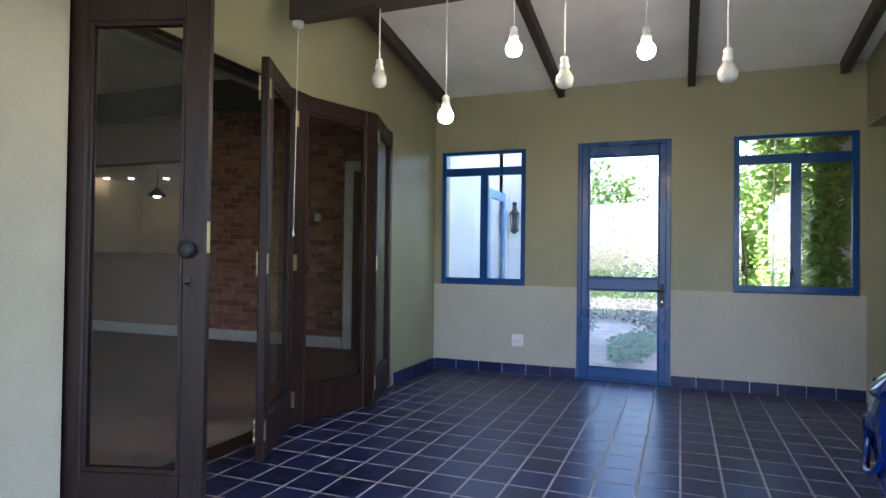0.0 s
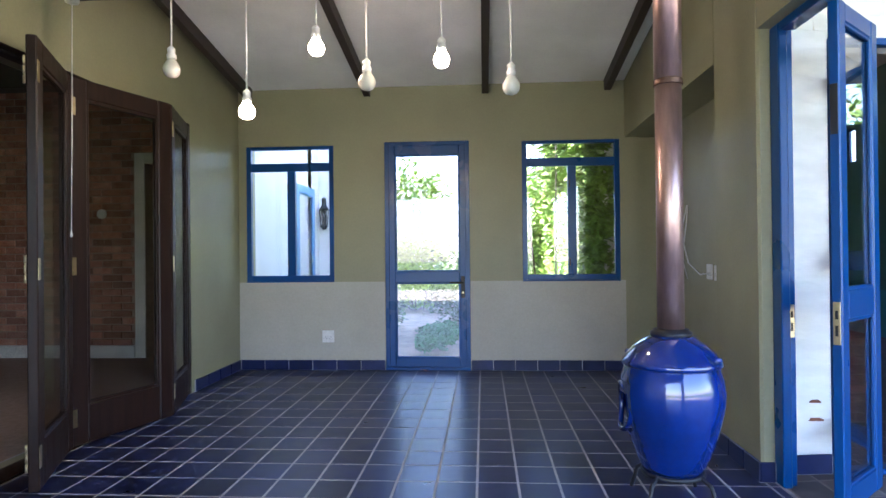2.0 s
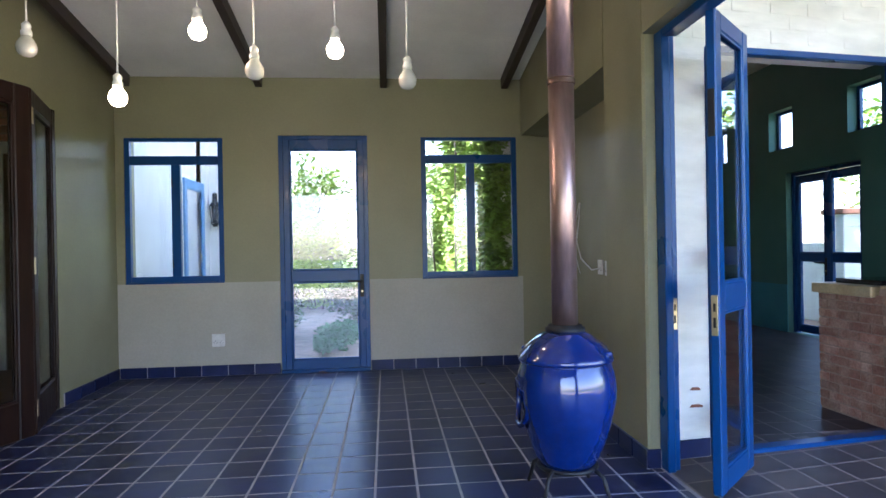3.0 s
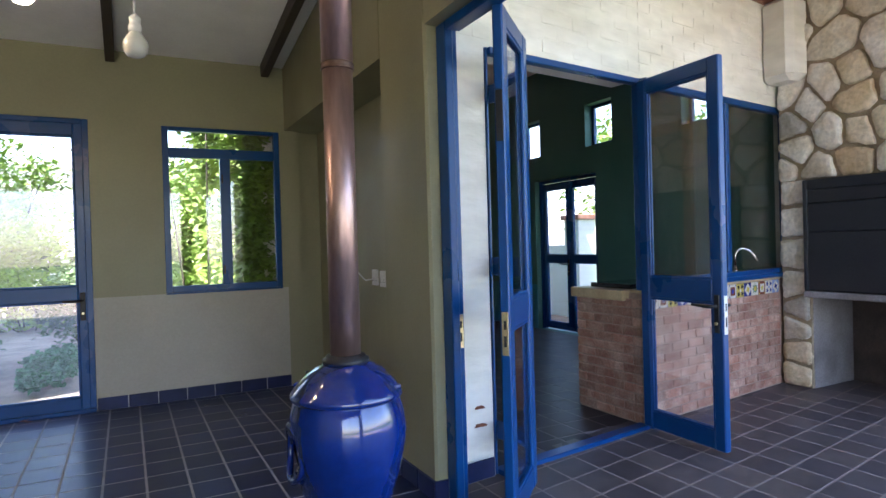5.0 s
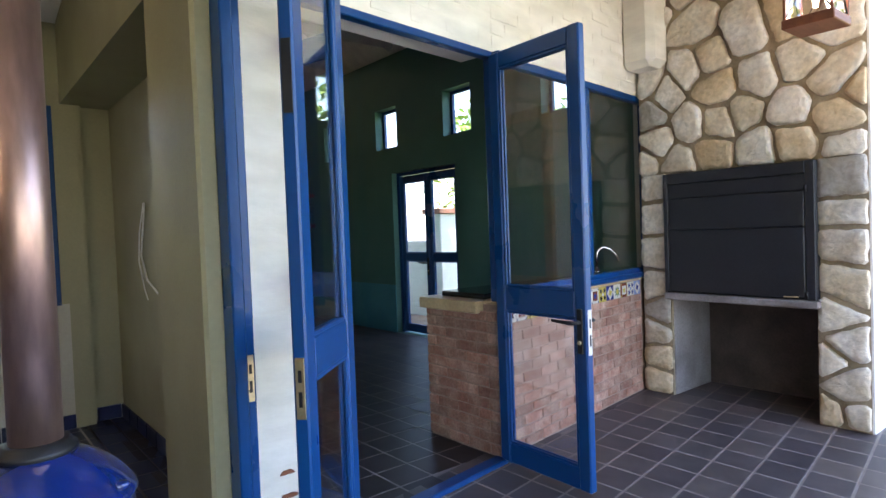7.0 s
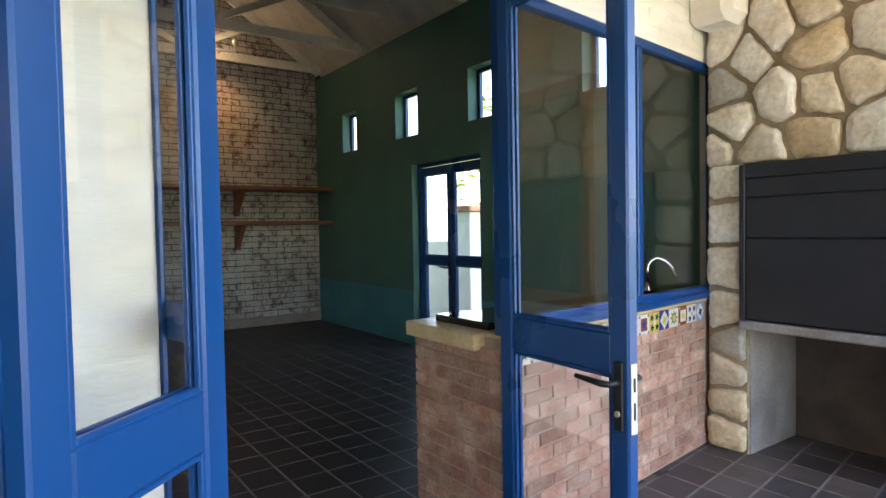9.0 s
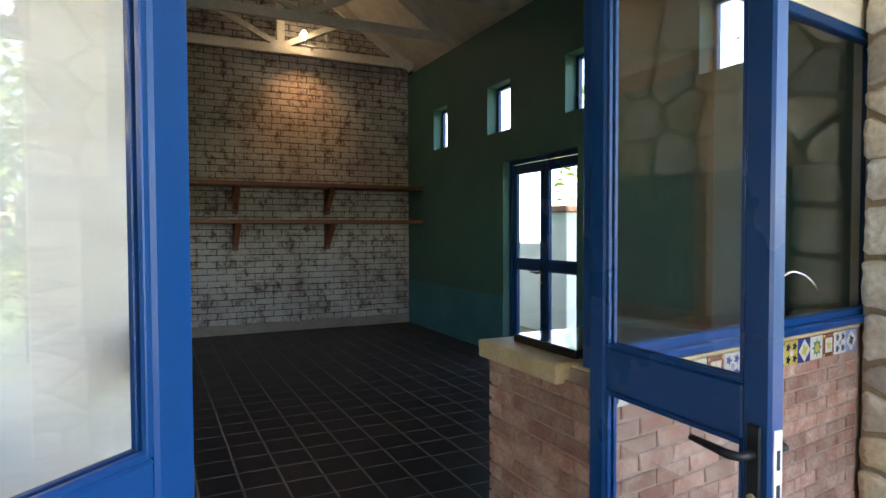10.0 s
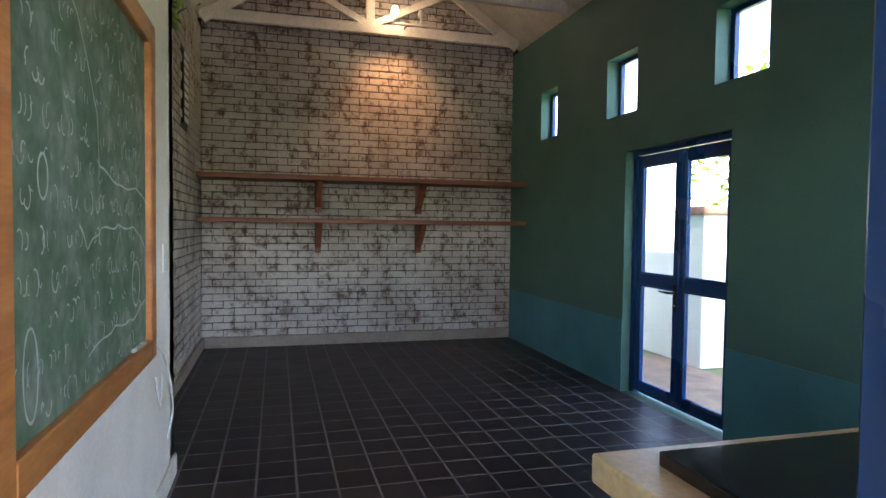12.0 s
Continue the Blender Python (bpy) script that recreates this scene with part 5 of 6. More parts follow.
# plinths
PLINTH = material("grey_brown_plaster", (0.30, 0.26, 0.215), 0.85, col2=(0.24, 0.205, 0.17), scale=5, bump=0.3)
tagged(box("plinth_1", GX0, GX1 - 0.006, GY1 - 0.022, GY1 + 0.012, 0.0, 0.115, PLINTH, bevel=0.006), "grey-brown plastered plinth", "baseboard", kind="structure")
tagged(box("plinth_2", GX0 - 0.012, GX0 + 0.022, YC + 0.002, GY1 - 0.023, 0.0, 0.115, PLINTH, bevel=0.006), "grey-brown plastered plinth", "baseboard", kind="structure")
tagged(box("plinth_3", XC + 0.0, XC + 0.014, 3.75, YC - 0.004, 0.0, 0.11, WHITE_PAINT, bevel=0.004), "white painted skirting", "baseboard", kind="structure")


def truss(y):
    """White timber roof truss: tie, two rafters, king post and struts."""
    tr = thing("roof_truss", "white-painted timber roof truss with king post and struts", "roof truss", group="green room trusses")
    zt = 3.33
    box("tie", GX0 + 0.0, GX1 - 0.002, y - 0.02, y + 0.02, zt, zt + 0.105, WHITE_PAINT, tr)
    sl = (RIDGE - EAVE) / (GX1 - RX)

    def bar(name, p, q, h):
        d = math.hypot(q[0] - p[0], q[1] - p[1])
        a = math.atan2(q[1] - p[1], q[0] - p[0])
        m = Matrix.Translation((p[0], y, p[1])) @ Matrix.Rotation(-a, 4, "Y")
        bm = bmesh.new()
        add_box(bm, 0, d, -0.019, 0.019, -h / 2, h / 2, 0.003, m)
        part(name, bm, WHITE_PAINT, tr)

    for s in (-1, 1):
        bar("rafter", (RX + s * (GX1 - RX - 0.02), EAVE + 0.05), (RX, RIDGE + 0.03), 0.11)
        bar("strut", (RX + s * 0.03, zt + 0.10), (RX + s * 0.85, RIDGE - 0.85 * sl - 0.02), 0.07)
    bar("king_post", (RX, zt + 0.105), (RX, RIDGE - 0.04), 0.09)


for y in (9.45, 8.27, 7.09, 5.91, 4.73):
    truss(y)
spot = thing("spot_lamp", "pair of small spot lamps on the truss, one lit", "spot lamp", pose(3.95, 9.22, 3.41))
bm = bmesh.new()
add_box(bm, -0.03, 0.31, 0.045, 0.07, -0.008, 0.008, 0.002)
add_tube(bm, [(0.14, 0.06, 0.0), (0.14, 0.212, 0.0)], 0.008, 8)
part("bar", bm, WHITE_PLASTIC, spot)
for x, mat in ((0.0, lamp_material("lit_spot_bulb", (1.0, 0.74, 0.44), 6.0)), (0.28, BULB_OFF)):
    bm = bmesh.new()
    add_lathe(bm, [(0.012, 0.02), (0.034, 0.05), (0.038, 0.075), (0.030, 0.10), (0.015, 0.12)], 18, (x, 0, 0.03))
    part("bulb", bm, mat, spot, smooth=True)
    bm = bmesh.new()
    add_tube(bm, [(x, 0.03, 0.0), (x, 0.01, 0.06)], 0.012, 8)
    part("holder", bm, WHITE_PLASTIC, spot)
ld = bpy.data.lights.new("spot_light", "SPOT")
ld.energy, ld.color, ld.shadow_soft_size, ld.spot_size, ld.spot_blend = 2.6, (1.0, 0.52, 0.23), 0.03, radians(100), 1.0
lo = new("spot_light", ld)
lo.matrix_world = look(Vector((3.95, 9.10, 3.29)) * U, Vector((4.0, 9.61, 2.5)) * U)
vent = thing("wall_vent", "narrow louvred vent slot in the brick wall", "vent", pose(GX0, 8.475, 2.42))
box("vent_frame", -0.03, 0.008, -0.125, 0.125, -0.30, 0.30, IRON, vent, bevel=0)
for k in range(9):
    box("vent_slat", 0.002, 0.014, -0.11, 0.11, -0.28 + k * 0.066, -0.24 + k * 0.066, WHITE_PLASTIC, vent, bevel=0.002)

# ---- dining room beyond the folding doors ----
tagged(box("door_trim_1", -3.06, -2.95, 6.43, 6.45, 0, 2.16, WHITE_PAINT, bevel=0.003), "white door surround", "trim", kind="structure")
tagged(box("door_trim_2", -2.95, -2.15, 6.43, 6.45, 2.05, 2.16, WHITE_PAINT, bevel=0.003), "white door surround", "trim", kind="structure")
tagged(box("plinth_4", -9.0, -3.06, 6.41, 6.45, 0, 0.13, WHITE_PAINT, bevel=0.004), "white skirting under the brick wall", "baseboard", kind="structure")
tagged(box("ceiling_beam", -8.9, -1.93, 4.6, 4.75, 2.35, 2.62, BEAMWOOD), "dark timber ceiling beam", "beam")
pl = thing("pendant_lamp", "enamel dome pendant lamp, lit, over the kitchen counter", "pendant lamp", pose(-6.95, 7.4, 1.95))
bm = bmesh.new()
add_lathe(bm, [(0.135, 0.0), (0.13, 0.02), (0.09, 0.07), (0.04, 0.11), (0.03, 0.14)], 24)
part("shade", bm, IRON, pl, smooth=True)
bm = bmesh.new()
add_lathe(bm, [(0.03, -0.02), (0.06, 0.0), (0.05, 0.03)], 16)
part("bulb", bm, BULB_DIM, pl)
bm = bmesh.new()
add_tube(bm, [(0, 0, 0.14), (0, 0, 0.438)], 0.005, 6)
part("cord", bm, IRON, pl)
clock = thing("wall_plate", "small round pale plate on the brick wall", "wall plate", pose(-3.42, 6.44, 1.52))
bm = bmesh.new()
add_lathe(bm, [(0.05, 0), (0.05, 0.012), (0.04, 0.018)], 20, m=Matrix.Rotation(math.pi / 2, 4, "X"))
part("plate", bm, WHITE_PLASTIC, clock)
for x, y in ((-8.85, 8.09), (-8.44, 8.23), (-7.82, 8.42)):
    dl = thing("downlight", "small lit ceiling downlight", "downlight", pose(x, y, 2.374), "kitchen downlights")
    bm = bmesh.new()
    add_lathe(bm, [(0.035, 0), (0.045, 0.004), (0.045, 0.015)], 16)
    part("lens", bm, BULB_DIM, dl)

# ---- garden ----
def leaf_cloud(name, label, category, centre, radii, n, size, mat, trunk=None, seed=0, flat_x=None):
    """A plant: many small bent leaves gathered in uneven clumps, with stems."""
    rg = random.Random(seed)
    plant = thing(name, label, category)
    clumps = []
    for k in range(max(6, n // (30 if flat_x is not None else 60))):
        while True:
            p = Vector((rg.uniform(-1, 1), rg.uniform(-1, 1), rg.uniform(-1, 1)))
            if 0.15 < p.length < 1.0:
                break
        clumps.append(Vector((p.x * radii[0], p.y * radii[1], p.z * radii[2])) + Vector(centre))
    vs, fs = [], []
    for k in range(n):
        c = rg.choice(clumps)
        r = 0.34 if flat_x is not None else min(radii) * 0.42
        p = c + Vector((rg.gauss(0, r * 0.5), rg.gauss(0, r * 0.5), rg.gauss(0, r * 0.5)))
        if flat_x is not None:
            if rg.random() < 0.6:
                p = Vector((0, rg.uniform(centre[1] - radii[1], centre[1] + radii[1]), rg.uniform(0.0, centre[2] + radii[2])))
            p.x = flat_x - abs(rg.gauss(0, 0.11))
        if p.x < 2.3:  # keep clear of the house wall
            p.y = max(p.y, YN + 0.30)
        if p.z < 0.0:
            p.z = rg.uniform(0, 0.08)
        q = Euler((rg.uniform(-0.9, 0.9), rg.uniform(-0.9, 0.9), rg.uniform(0, 6.28))).to_matrix()
        s = size * rg.uniform(0.6, 1.3)
        o = len(vs)
        for x, y, z in ((0, -s, 0), (s * 0.5, -s * 0.1, s * 0.12), (0, s, -s * 0.15), (-s * 0.5, -s * 0.1, s * 0.12)):
            vs.append(tuple((p + q @ Vector((x, y, z))) * U))
        fs += [(o, o + 1, o + 2), (o, o + 2, o + 3)]
    me = bpy.data.meshes.new("foliage")
    me.from_pydata(vs, [], fs)
    me.materials.append(mat)
    ob = new("foliage", me)
    ob.parent = plant
    tagged(ob, kind="stuff")
    bm = bmesh.new()
    if trunk:
        base = Vector((trunk[0], trunk[1], -0.06))
        topp = Vector(centre)
        pts = [base.lerp(topp, s) + Vector((0.05 * math.sin(7 * s), 0.05 * math.cos(5 * s), 0)) for s in (0, 0.25, 0.5, 0.75, 1)]
        r0 = trunk[2]
        add_tube(bm, pts, [r0, r0 * 0.8, r0 * 0.65, r0 * 0.5, r0 * 0.3], 8)
        for c in clumps[:9]:
            add_tube(bm, [pts[2], pts[2].lerp(c, 0.5) + Vector((0, 0, 0.1)), c], [r0 * 0.4, r0 * 0.25, r0 * 0.08], 6)
    else:
        for c in clumps[:4]:
            b = Vector((centre[0] + (c.x - centre[0]) * 0.3, centre[1] + (c.y - centre[1]) * 0.3, -0.06))
            if flat_x is not None:
                b = Vector((flat_x - 0.02, c.y + 0.1, -0.06))
                c = Vector((flat_x - 0.02, c.y, c.z))
            add_tube(bm, [b, b.lerp(c, 0.5), c], [0.014, 0.010, 0.004], 6)
    part("stem", bm, BEAMWOOD, plant)
    return plant


tagged(box("path", -1.4, 0.75, YN + 0.2, 14, -0.075, -0.052, GRAVEL, bevel=0), "grey-brown gravel garden path", "path", kind="structure")
IVY_X = GX0 - 0.25
tagged(box("ivy_wall_face", IVY_X - 0.008, IVY_X - 0.0005, YC - 0.1, GY1 + 0.24, -0.06, EAVE, WHITE_WALL, bevel=0), "outside face of the creeper-covered wall", "wall", kind="structure")
leaf_cloud("wall_creeper", "dense green creeper covering the outside wall", "creeper", (IVY_X, 7.86, 1.7), (0.1, 1.80, 1.75), 26000, 0.058, LEAF, seed=3, flat_x=IVY_X - 0.03)
leaf_cloud("wall_creeper", "thick green creeper hanging beside the window", "creeper", (1.74, 6.72, 1.45), (0.22, 0.5, 1.5), 8500, 0.045, LEAF, seed=17)
leaf_cloud("wall_creeper", "thick green creeper filling the corner by the window", "creeper", (1.86, 6.24, 1.4), (0.2, 0.2, 1.4), 3600, 0.045, LEAF, seed=19)
leaf_cloud("wall_creeper", "trailing green creeper hanging over the eave", "creeper", (1.45, 7.6, 2.75), (0.55, 1.3, 0.35), 3000, 0.05, LEAF, seed=5)
leaf_cloud("shrub", "tall sunlit shrub at the corner of the house", "shrub", (1.95, 11.5, 1.25), (0.55, 0.5, 1.4), 5200, 0.055, LEAF, seed=18)
leaf_cloud("low_shrub", "low bright green ground cover beside the path", "shrub", (0.02, 8.05, 0.0), (0.30, 1.35, 0.10), 6000, 0.03, LEAF_COOL, seed=6)
leaf_cloud("shrub", "dark green rounded shrub", "shrub", (0.45, 9.6, 0.55), (0.7, 0.6, 0.5), 2600, 0.05, LEAF_DARK, seed=7)
leaf_cloud("shrub", "grey-green shrub beside the path", "shrub", (-0.75, 8.2, 0.4), (0.3, 0.5, 0.45), 1600, 0.045, LEAF_DARK, seed=8)
leaf_cloud("shrub", "sunlit yellow-green shrub against the garden wall", "shrub", (1.15, 11.8, 0.85), (0.75, 0.6, 0.95), 4200, 0.06, LEAF, seed=15)
leaf_cloud("shrub", "sunlit yellow-green shrub against the garden wall", "shrub", (-0.7, 12.2, 0.75), (0.8, 0.6, 0.85), 4200, 0.06, LEAF, seed=16)
leaf_cloud("tree", "sunlit garden tree with an open crown", "tree", (-1.0, 13.4, 1.9), (0.9, 0.9, 1.2), 3000, 0.07, LEAF, (-1.1, 13.5, 0.09), seed=9)
leaf_cloud("tree", "sunlit garden tree with an open crown", "tree", (1.5, 13.5, 2.0), (1.0, 1.0, 1.4), 3200, 0.08, LEAF, (1.5, 13.5, 0.10), seed=10)
leaf_cloud("tree", "sunlit garden tree beyond the lawn", "tree", (9.6, 9.2, 2.4), (1.3, 1.6, 1.3), 4200, 0.08, LEAF, (9.6, 9.2, 0.11), seed=12)
leaf_cloud("tree", "sunlit garden tree beyond the lawn", "tree", (10.5, 5.6, 3.0), (1.4, 2.0, 1.3), 4200, 0.08, LEAF, (10.5, 5.6, 0.11), seed=13)
leaf_cloud("tree", "leafy tree beside the patio", "tree", (8.4, 1.6, 1.9), (1.0, 1.3, 1.6), 4200, 0.07, LEAF, (8.4, 1.6, 0.10), seed=14)
tagged(box("garden_wall_1", -6, 8, 15.0, 15.2, -0.06, 3.0, WHITE_WALL, bevel=0.01), "white garden wall at the back", "garden wall", kind="structure")
tagged(box("garden_wall_2", 6.75, 6.92, 8.26, 14, -0.06, 1.06, WHITE_WALL, bevel=0.01), "pale low garden wall", "garden wall", kind="structure")
gp = thing("gate_pillar", "pale plastered gate pillar with a brick cap", "pillar", pose(6.9, 8.08, -0.06))
box("shaft", -0.17, 0.17, -0.17, 0.17, 0, 1.5, WHITE_WALL, gp, bevel=0.01)
box("cap", -0.21, 0.21, -0.21, 0.21, 1.5, 1.58, BRICK_RED_J, gp, bevel=0.01)
# wing door and wall lantern outside
wdoor = tagged(empty("door_3", pose(-1.945, 8.42, 0, 0, 0, 90)), "pale blue glazed outside door of the wing", "door", kind="structure")
LIGHT_BLUE = material("faded_blue_paint", (0.16, 0.33, 0.55), 0.45, scale=8, bump=0.05)
make_leaf(wdoor, 0.85, 2.05, 0.05, LIGHT_BLUE, GLASS, 0.10, 0.12, 0.2, ())
# black panel behind the glass in place of a dark, unlit interior
box("dark_back", 0.05, 0.8, 0.03, 0.04, 0.1, 2.0, IRON, wdoor, bevel=0)
wl = thing("wall_lantern", "black metal wall lantern with a ring top", "lantern", pose(-1.845, 9.50, 1.50))
bm = bmesh.new()
add_lathe(bm, [(0.05, -0.02), (0.07, 0.0), (0.06, 0.02)], 8)
add_lathe(bm, [(0.085, 0.25), (0.05, 0.31), (0.02, 0.34), (0.012, 0.38)], 8)
for k in range(4):
    a = math.pi / 4 + k * math.pi / 2
    add_tube(bm, [(0.055 * math.cos(a), 0.055 * math.sin(a), 0), (0.08 * math.cos(a), 0.08 * math.sin(a), 0.25)], 0.008, 6)
part("cage", bm, IRON, wl)
bm = bmesh.new()
add_lathe(bm, [(0.045, 0.02), (0.065, 0.25)], 8)
g = part("glass", bm, GLASS, wl)
bm = bmesh.new()
add_tube(bm, [(0, 0, 0.36), (0.0, -0.02, 0.42), (0, 0.01, 0.46)], 0.008, 6)
add_box(bm, -0.035, 0.035, 0.0, 0.012, -0.05, 0.44, 0.004)
part("bracket", bm, IRON, wl)

# ---- pieces: bricks, floor and skirting tiles ----
def wash_material(name, paint, paint2, worn, joint, bump):
    """Old whitewash over brick, worn through in patches."""
    m = material(name, paint, 0.8, col2=paint2, scale=1.6, fine=40, bump=bump, depth=0.006, detail_col=0.10)
    N, L = m.node_tree.nodes, m.node_tree.links
    b = N["Principled BSDF"]
    old = b.inputs["Base Color"].links[0].from_socket
    geo = N.new("ShaderNodeNewGeometry")
    n1 = N.new("ShaderNodeTexNoise")
    n1.inputs["Scale"].default_value, n1.inputs["Detail"].default_value, n1.inputs["Roughness"].default_value = 8.5, 8, 0.75
    mp = N.new("ShaderNodeMapping")
    mp.inputs["Scale"].default_value = (1.0, 1.0, 0.8)
    L.new(geo.outputs["Position"], mp.inputs["Vector"])
    L.new(mp.outputs[0], n1.inputs["Vector"])
    r = N.new("ShaderNodeValToRGB")
    r.color_ramp.elements[0].position, r.color_ramp.elements[1].position = joint, joint + 0.13
    L.new(n1.outputs["Fac"], r.inputs["Fac"])
    mx = N.new("ShaderNodeMix")
    mx.data_type = "RGBA"
    L.new(r.outputs["Color"], mx.inputs["Factor"])
    L.new(old, mx.inputs["A"])
    mx.inputs["B"].default_value = (*worn, 1)
    L.new(mx.outputs["Result"], b.inputs["Base Color"])
    return m


WASH = wash_material("worn_whitewash", (0.54, 0.51, 0.47), (0.35, 0.31, 0.28), (0.13, 0.08, 0.058), 0.505, 0.9)
WASH_JOINT = wash_material("worn_whitewash_joint", (0.40, 0.36, 0.32), (0.24, 0.20, 0.175), (0.05, 0.033, 0.026), 0.35, 0.6)
for n in ("wall_green_north", "wall_green_west"):
    bpy.data.objects[n].data.materials[0] = WASH_JOINT
north, west = bpy.data.objects["wall_green_north"], bpy.data.objects["wall_green_west"]
brickwork(north, lambda u, v: ((u, GY1 + 0.011, v), 0.0), GX0, GX1, 0.118, 4.5, lambda u, v: 0.6 < v < 2.1, WASH, WASH, seed=2, rough=0.004)
brickwork(west, lambda u, v: ((GX0 - 0.011, u, v), math.pi / 2), YC + 0.004, GY1, 0.118, EAVE, lambda u, v: 0.9 < v < 1.9 and u > 7.5, WASH, WASH, seed=3, skip=lambda u, v: 8.3 < u < 8.65 and 2.1 < v < 2.74)
brickwork(bwall, lambda u, v: ((u, BKY + 0.007, v), 0.0), OPN[1] + 0.018, 5.12, 0.012, 0.697, lambda u, v: True, BRICK_RED, BRICK_RED_J, bl=0.172, bh=0.0585, jt=0.009, proud=0.007, rough=0.003, seed=4)
brickwork(cbody, lambda u, v: ((CX0 + 0.005, CY1 - u, v), -math.pi / 2), 0.0, CY1 - 3.485, 0.012, 0.75, lambda u, v: True, BRICK_RED, BRICK_RED_J, bl=0.172, bh=0.0585, jt=0.009, proud=0.007, rough=0.003, seed=5)
brickwork(cbody, lambda u, v: ((5.30 - u, CY1 - 0.005, v), math.pi), 0.0, 5.30 - CX0, 0.012, 0.75, lambda u, v: False, BRICK_RED, BRICK_RED_J, bl=0.172, bh=0.0585, jt=0.009, proud=0.007, rough=0.003, seed=6)
dn = bpy.data.objects["wall_dining_north"]
brickwork(dn, lambda u, v: ((u, 6.449, v), 0.0), -8.9, -1.93, 0.13, 3.0, lambda u, v: False, BRICK_RED_J, BRICK_RED_J, seed=7, skip=lambda u, v: u < -5.0 or (u > -3.08 and v < 2.18))
# the thickly painted patio bricks barely stand proud
pw = bpy.data.objects["wall_patio"]
brickwork(pw, lambda u, v: ((u, YB + 0.001, v), 0.0), 1.96, 3.47, 0.10, 2.84, lambda u, v: True, WHITEWASH, WHITEWASH, proud=0.0025, bl=0.235, bh=0.078, jt=0.007, rough=0.003, seed=8, skip=lambda u, v: v < 2.13)
brickwork(bpy.data.objects["wall_patio_back"], lambda u, v: ((u, YBW + 0.002, v), 0.0), 3.475, 5.12, 2.115, 2.84, lambda u, v: True, WHITEWASH, WHITEWASH, proud=0.004, bl=0.235, bh=0.078, jt=0.008, rough=0.0035, seed=9)


# grids: first joint in x and y, spacing in x and y, and the drift of the rows along x
GRID = (-0.946, 3.115, 0.1895, 0.2165, 0.0)
GRID_P = (4.58, 2.985, 0.2025, 0.2005, 0.16)
GRID_G = (2.678, 5.905, 0.1955, 0.212, 0.0)


def tile_floor(parent, grid, x0, x1, y0, y1, mat, near, mat_far, seed, joint=0.004, keep=None):
    """Slate tiles with worn arrises, each a little out of level; rows may drift to follow a skewed wall."""
    ox, oy, tx, ty, sk = grid
    rs = random.Random(seed)
    vs, fs = [], []
    shared = {}
    i0, i1 = math.floor((x0 - ox) / tx), math.ceil((x1 - ox) / tx)
    j0, j1 = math.floor((y0 - oy - abs(sk) * 3) / ty), math.ceil((y1 - oy + abs(sk) * 3) / ty)

    def tile(w, d, var):
        rv = random.Random(var * 31 + seed)
        q = lambda a: rv.uniform(-a, a)
        vv = []
        for f, z in ((1.0, -0.010), (1.0, -0.002), (0.0, 0.0)):
            for sx, sy in ((-1, -1), (1, -1), (1, 1), (-1, 1)):
                x, y = sx * (w - (0 if f else 0.003)), sy * (d - (0 if f else 0.003))
                vv.append((x, y + sk * x, z if f else q(0.0002)))
        ff = [[a * 4 + k, a * 4 + (k + 1) % 4, (a + 1) * 4 + (k + 1) % 4, (a + 1) * 4 + k] for a in (0, 1) for k in range(4)]
        return vv, ff + [[8, 9, 10, 11]]

    for j in range(j0, j1):
        for i in range(i0, i1):
            ax, bx = max(ox + i * tx, x0), min(ox + (i + 1) * tx, x1)
            mid = (ax + bx) / 2
            drift = sk * (mid - ox)
            ay, by = max(oy + j * ty + drift, y0), min(oy + (j + 1) * ty + drift, y1)
            if bx - ax < 0.03 or by - ay < 0.03 or (keep and not keep(mid, (ay + by) / 2)):
                continue
            w, d, var = round((bx - ax) / 2 - joint, 3), round((by - ay) / 2 - joint, 3), rs.randrange(5)
            dz = rs.uniform(0.0, 0.0004)
            vv, ff = tile(w, d, var)
            if near(mid, (ay + by) / 2):
                if (w, d, var) not in shared:
                    me = bpy.data.meshes.new("tile")
                    me.from_pydata([(x * U, y * U, z * U) for x, y, z in vv], [], ff)
                    me.materials.append(mat)
                    shared[w, d, var] = me
                piece("tile", shared[w, d, var], parent, mid, (ay + by) / 2, dz)
            else:
                o = len(vs)
                vs += [((mid + x) * U, ((ay + by) / 2 + y) * U, (z + dz) * U) for x, y, z in vv]
                fs += [[o + q for q in f] for f in ff]
    if vs:
        me = bpy.data.meshes.new("tiles")
        me.from_pydata(vs, [], fs)
        me.materials.append(mat_far)
        ob = new("tiles", me)
        ob.parent = parent
        tagged(ob, kind="stuff")


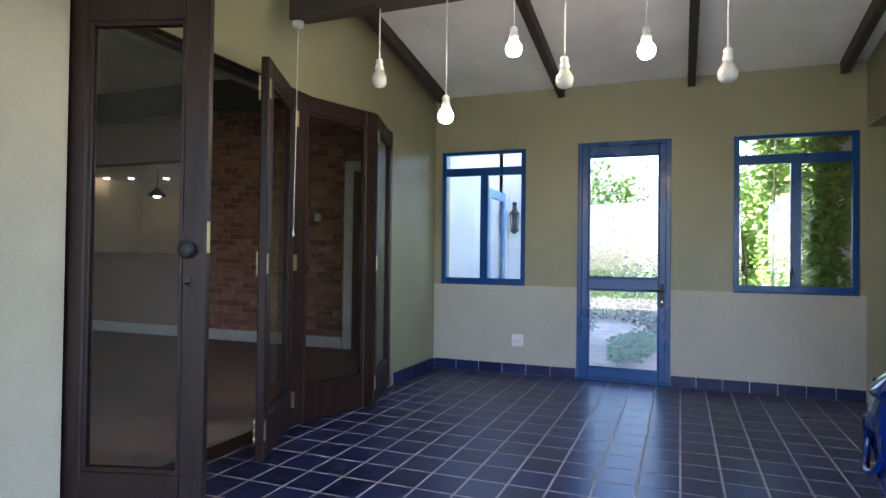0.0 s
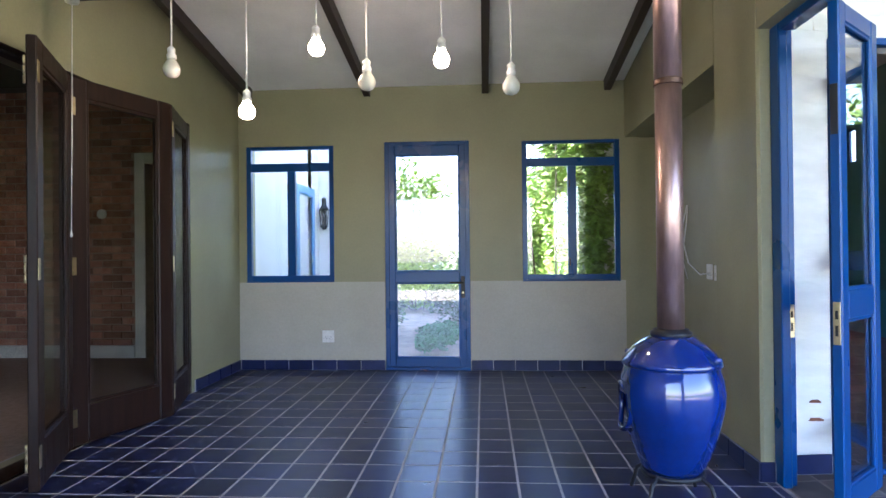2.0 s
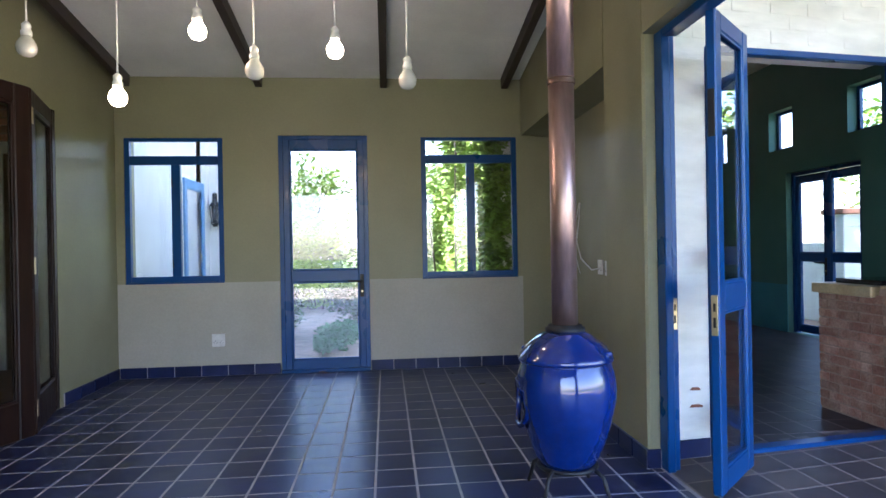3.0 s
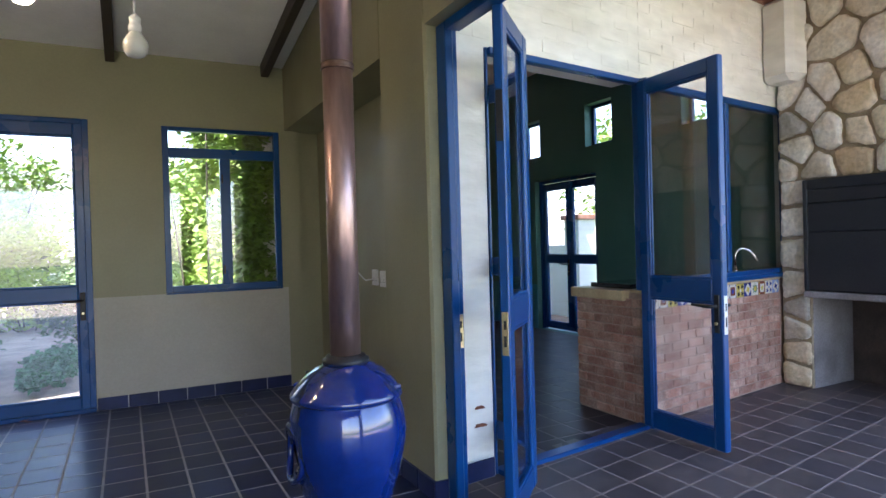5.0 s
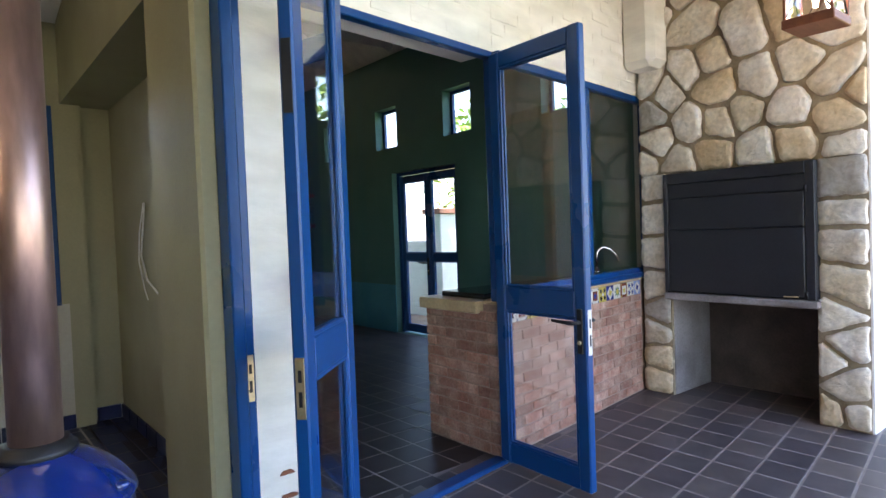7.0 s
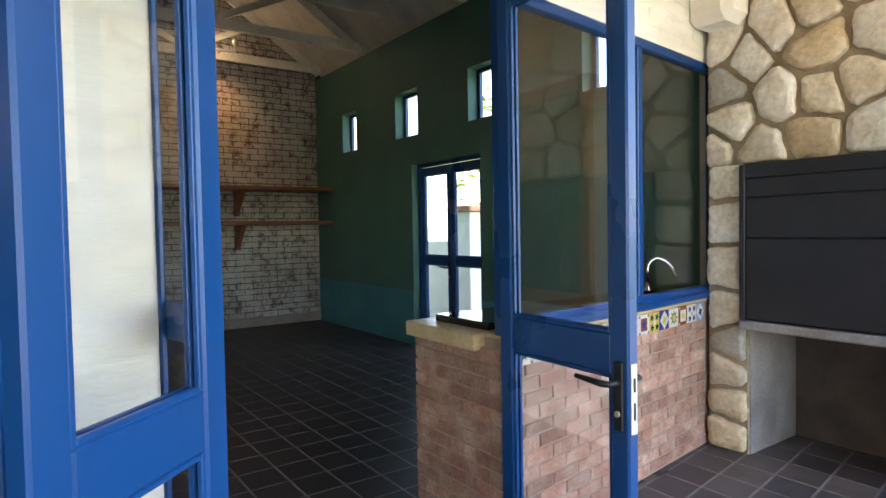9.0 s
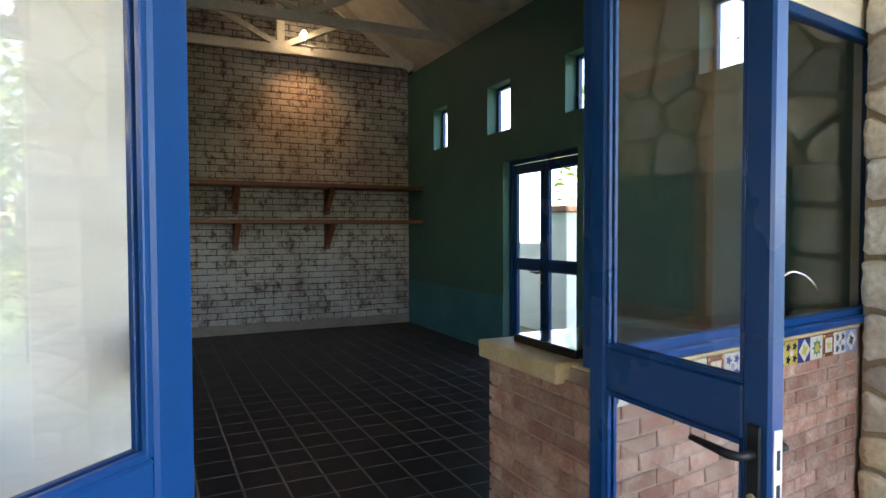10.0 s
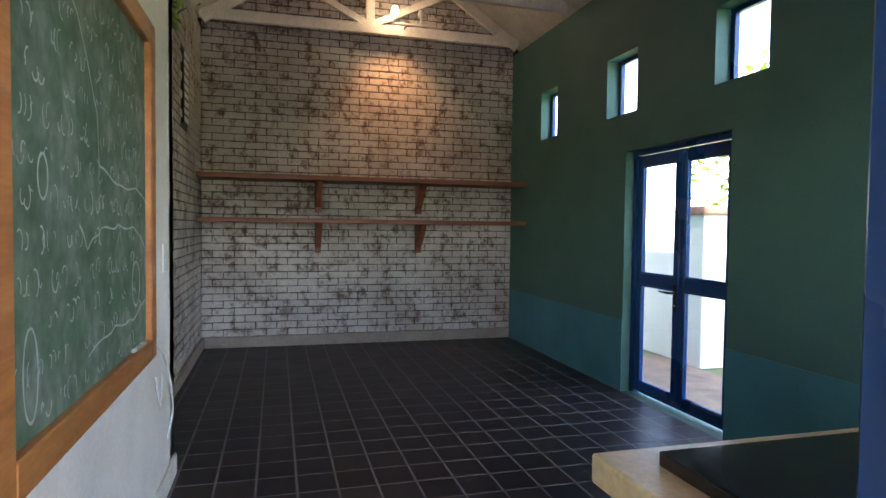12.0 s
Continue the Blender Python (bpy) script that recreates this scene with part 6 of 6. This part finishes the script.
tile_floor(FLOOR, GRID, XW + 0.002, XE + 0.06, YS, YN - 0.001, SLATE, lambda x, y: y > 2.6, SLATE_JOIN, 1)
tile_floor(FLOOR, GRID, XE + 0.061, XC - 0.09, 3.702, YN + 0.058, SLATE, lambda x, y: True, SLATE_JOIN, 4)
tile_floor(FLOOR_P, GRID_P, XE + 0.08, 5.645, -1.0, 3.721, SLATE_PATIO, lambda x, y: y > 1.2, SLATE_PATIO_J, 2, 0.0045, lambda x, y: y < 3.46 + 0.137 * (x - 3.455) + 0.06)
tile_floor(FLOOR_G, GRID_G, GX0 + 0.002, GX1 - 0.002, 3.10, GY1 - 0.003, SLATE_DARK, lambda x, y: y < 7.2, SLATE_DARK_J, 3, 0.0035, lambda x, y: y >= 3.46 + 0.137 * (x - 3.455) + 0.06)

# slate skirting
SKH = 0.092
skirt = tagged(empty("baseboard"), "slate tile skirting", "baseboard", kind="structure")
rs = random.Random(8)
SK = {}


def skirt_run(p, q):
    d = Vector((q[0] - p[0], q[1] - p[1]))
    n = max(1, round(d.length / 0.213))
    w = d.length / n
    rz = math.atan2(d.y, d.x)
    for k in range(n):
        key = (round(w, 3), rs.randrange(3))
        if key not in SK:
            bm = bmesh.new()
            add_box(bm, 0.003, w - 0.003, -0.013 + rs.uniform(-0.0015, 0.0015), 0, 0.0, SKH, 0.003)
            SK[key] = mesh_of("skirting_tile", bm, SLATE)
        piece("skirting_tile", SK[key], skirt, p[0] + d.x * k / n, p[1] + d.y * k / n, 0.002, rz)
    bm = bmesh.new()
    add_box(bm, 0, d.length, -0.008, 0, 0, SKH - 0.001, 0, Matrix.Translation((p[0], p[1], 0.0)) @ Matrix.Rotation(rz, 4, "Z"))
    part("skirting_grout", bm, GROUT, skirt)


skirt_run((XW + 0.014, YN - 0.001), (DR[0] - 0.004, YN - 0.001))
skirt_run((DR[1] + 0.004, YN - 0.001), (XE, YN - 0.001))
skirt_run((XW + 0.001, WO[1] + 0.045), (XW + 0.001, YN - 0.014))
skirt_run((XE - 0.001, 3.70), (XE - 0.001, YP - 0.014))
skirt_run((XE - 0.014, YP - 0.001), (1.945, YP - 0.001))
skirt_run((XE + 0.13, YN + 0.058), (XC - 0.102, YN + 0.058))
skirt_run((XC - 0.089, YN + 0.045), (XC - 0.089, 3.702))
skirt_run((2.02, 3.466 + 0.137 * (2.02 - 3.455) - 0.008), (2.265, 3.466 + 0.137 * (2.265 - 3.455) - 0.008))
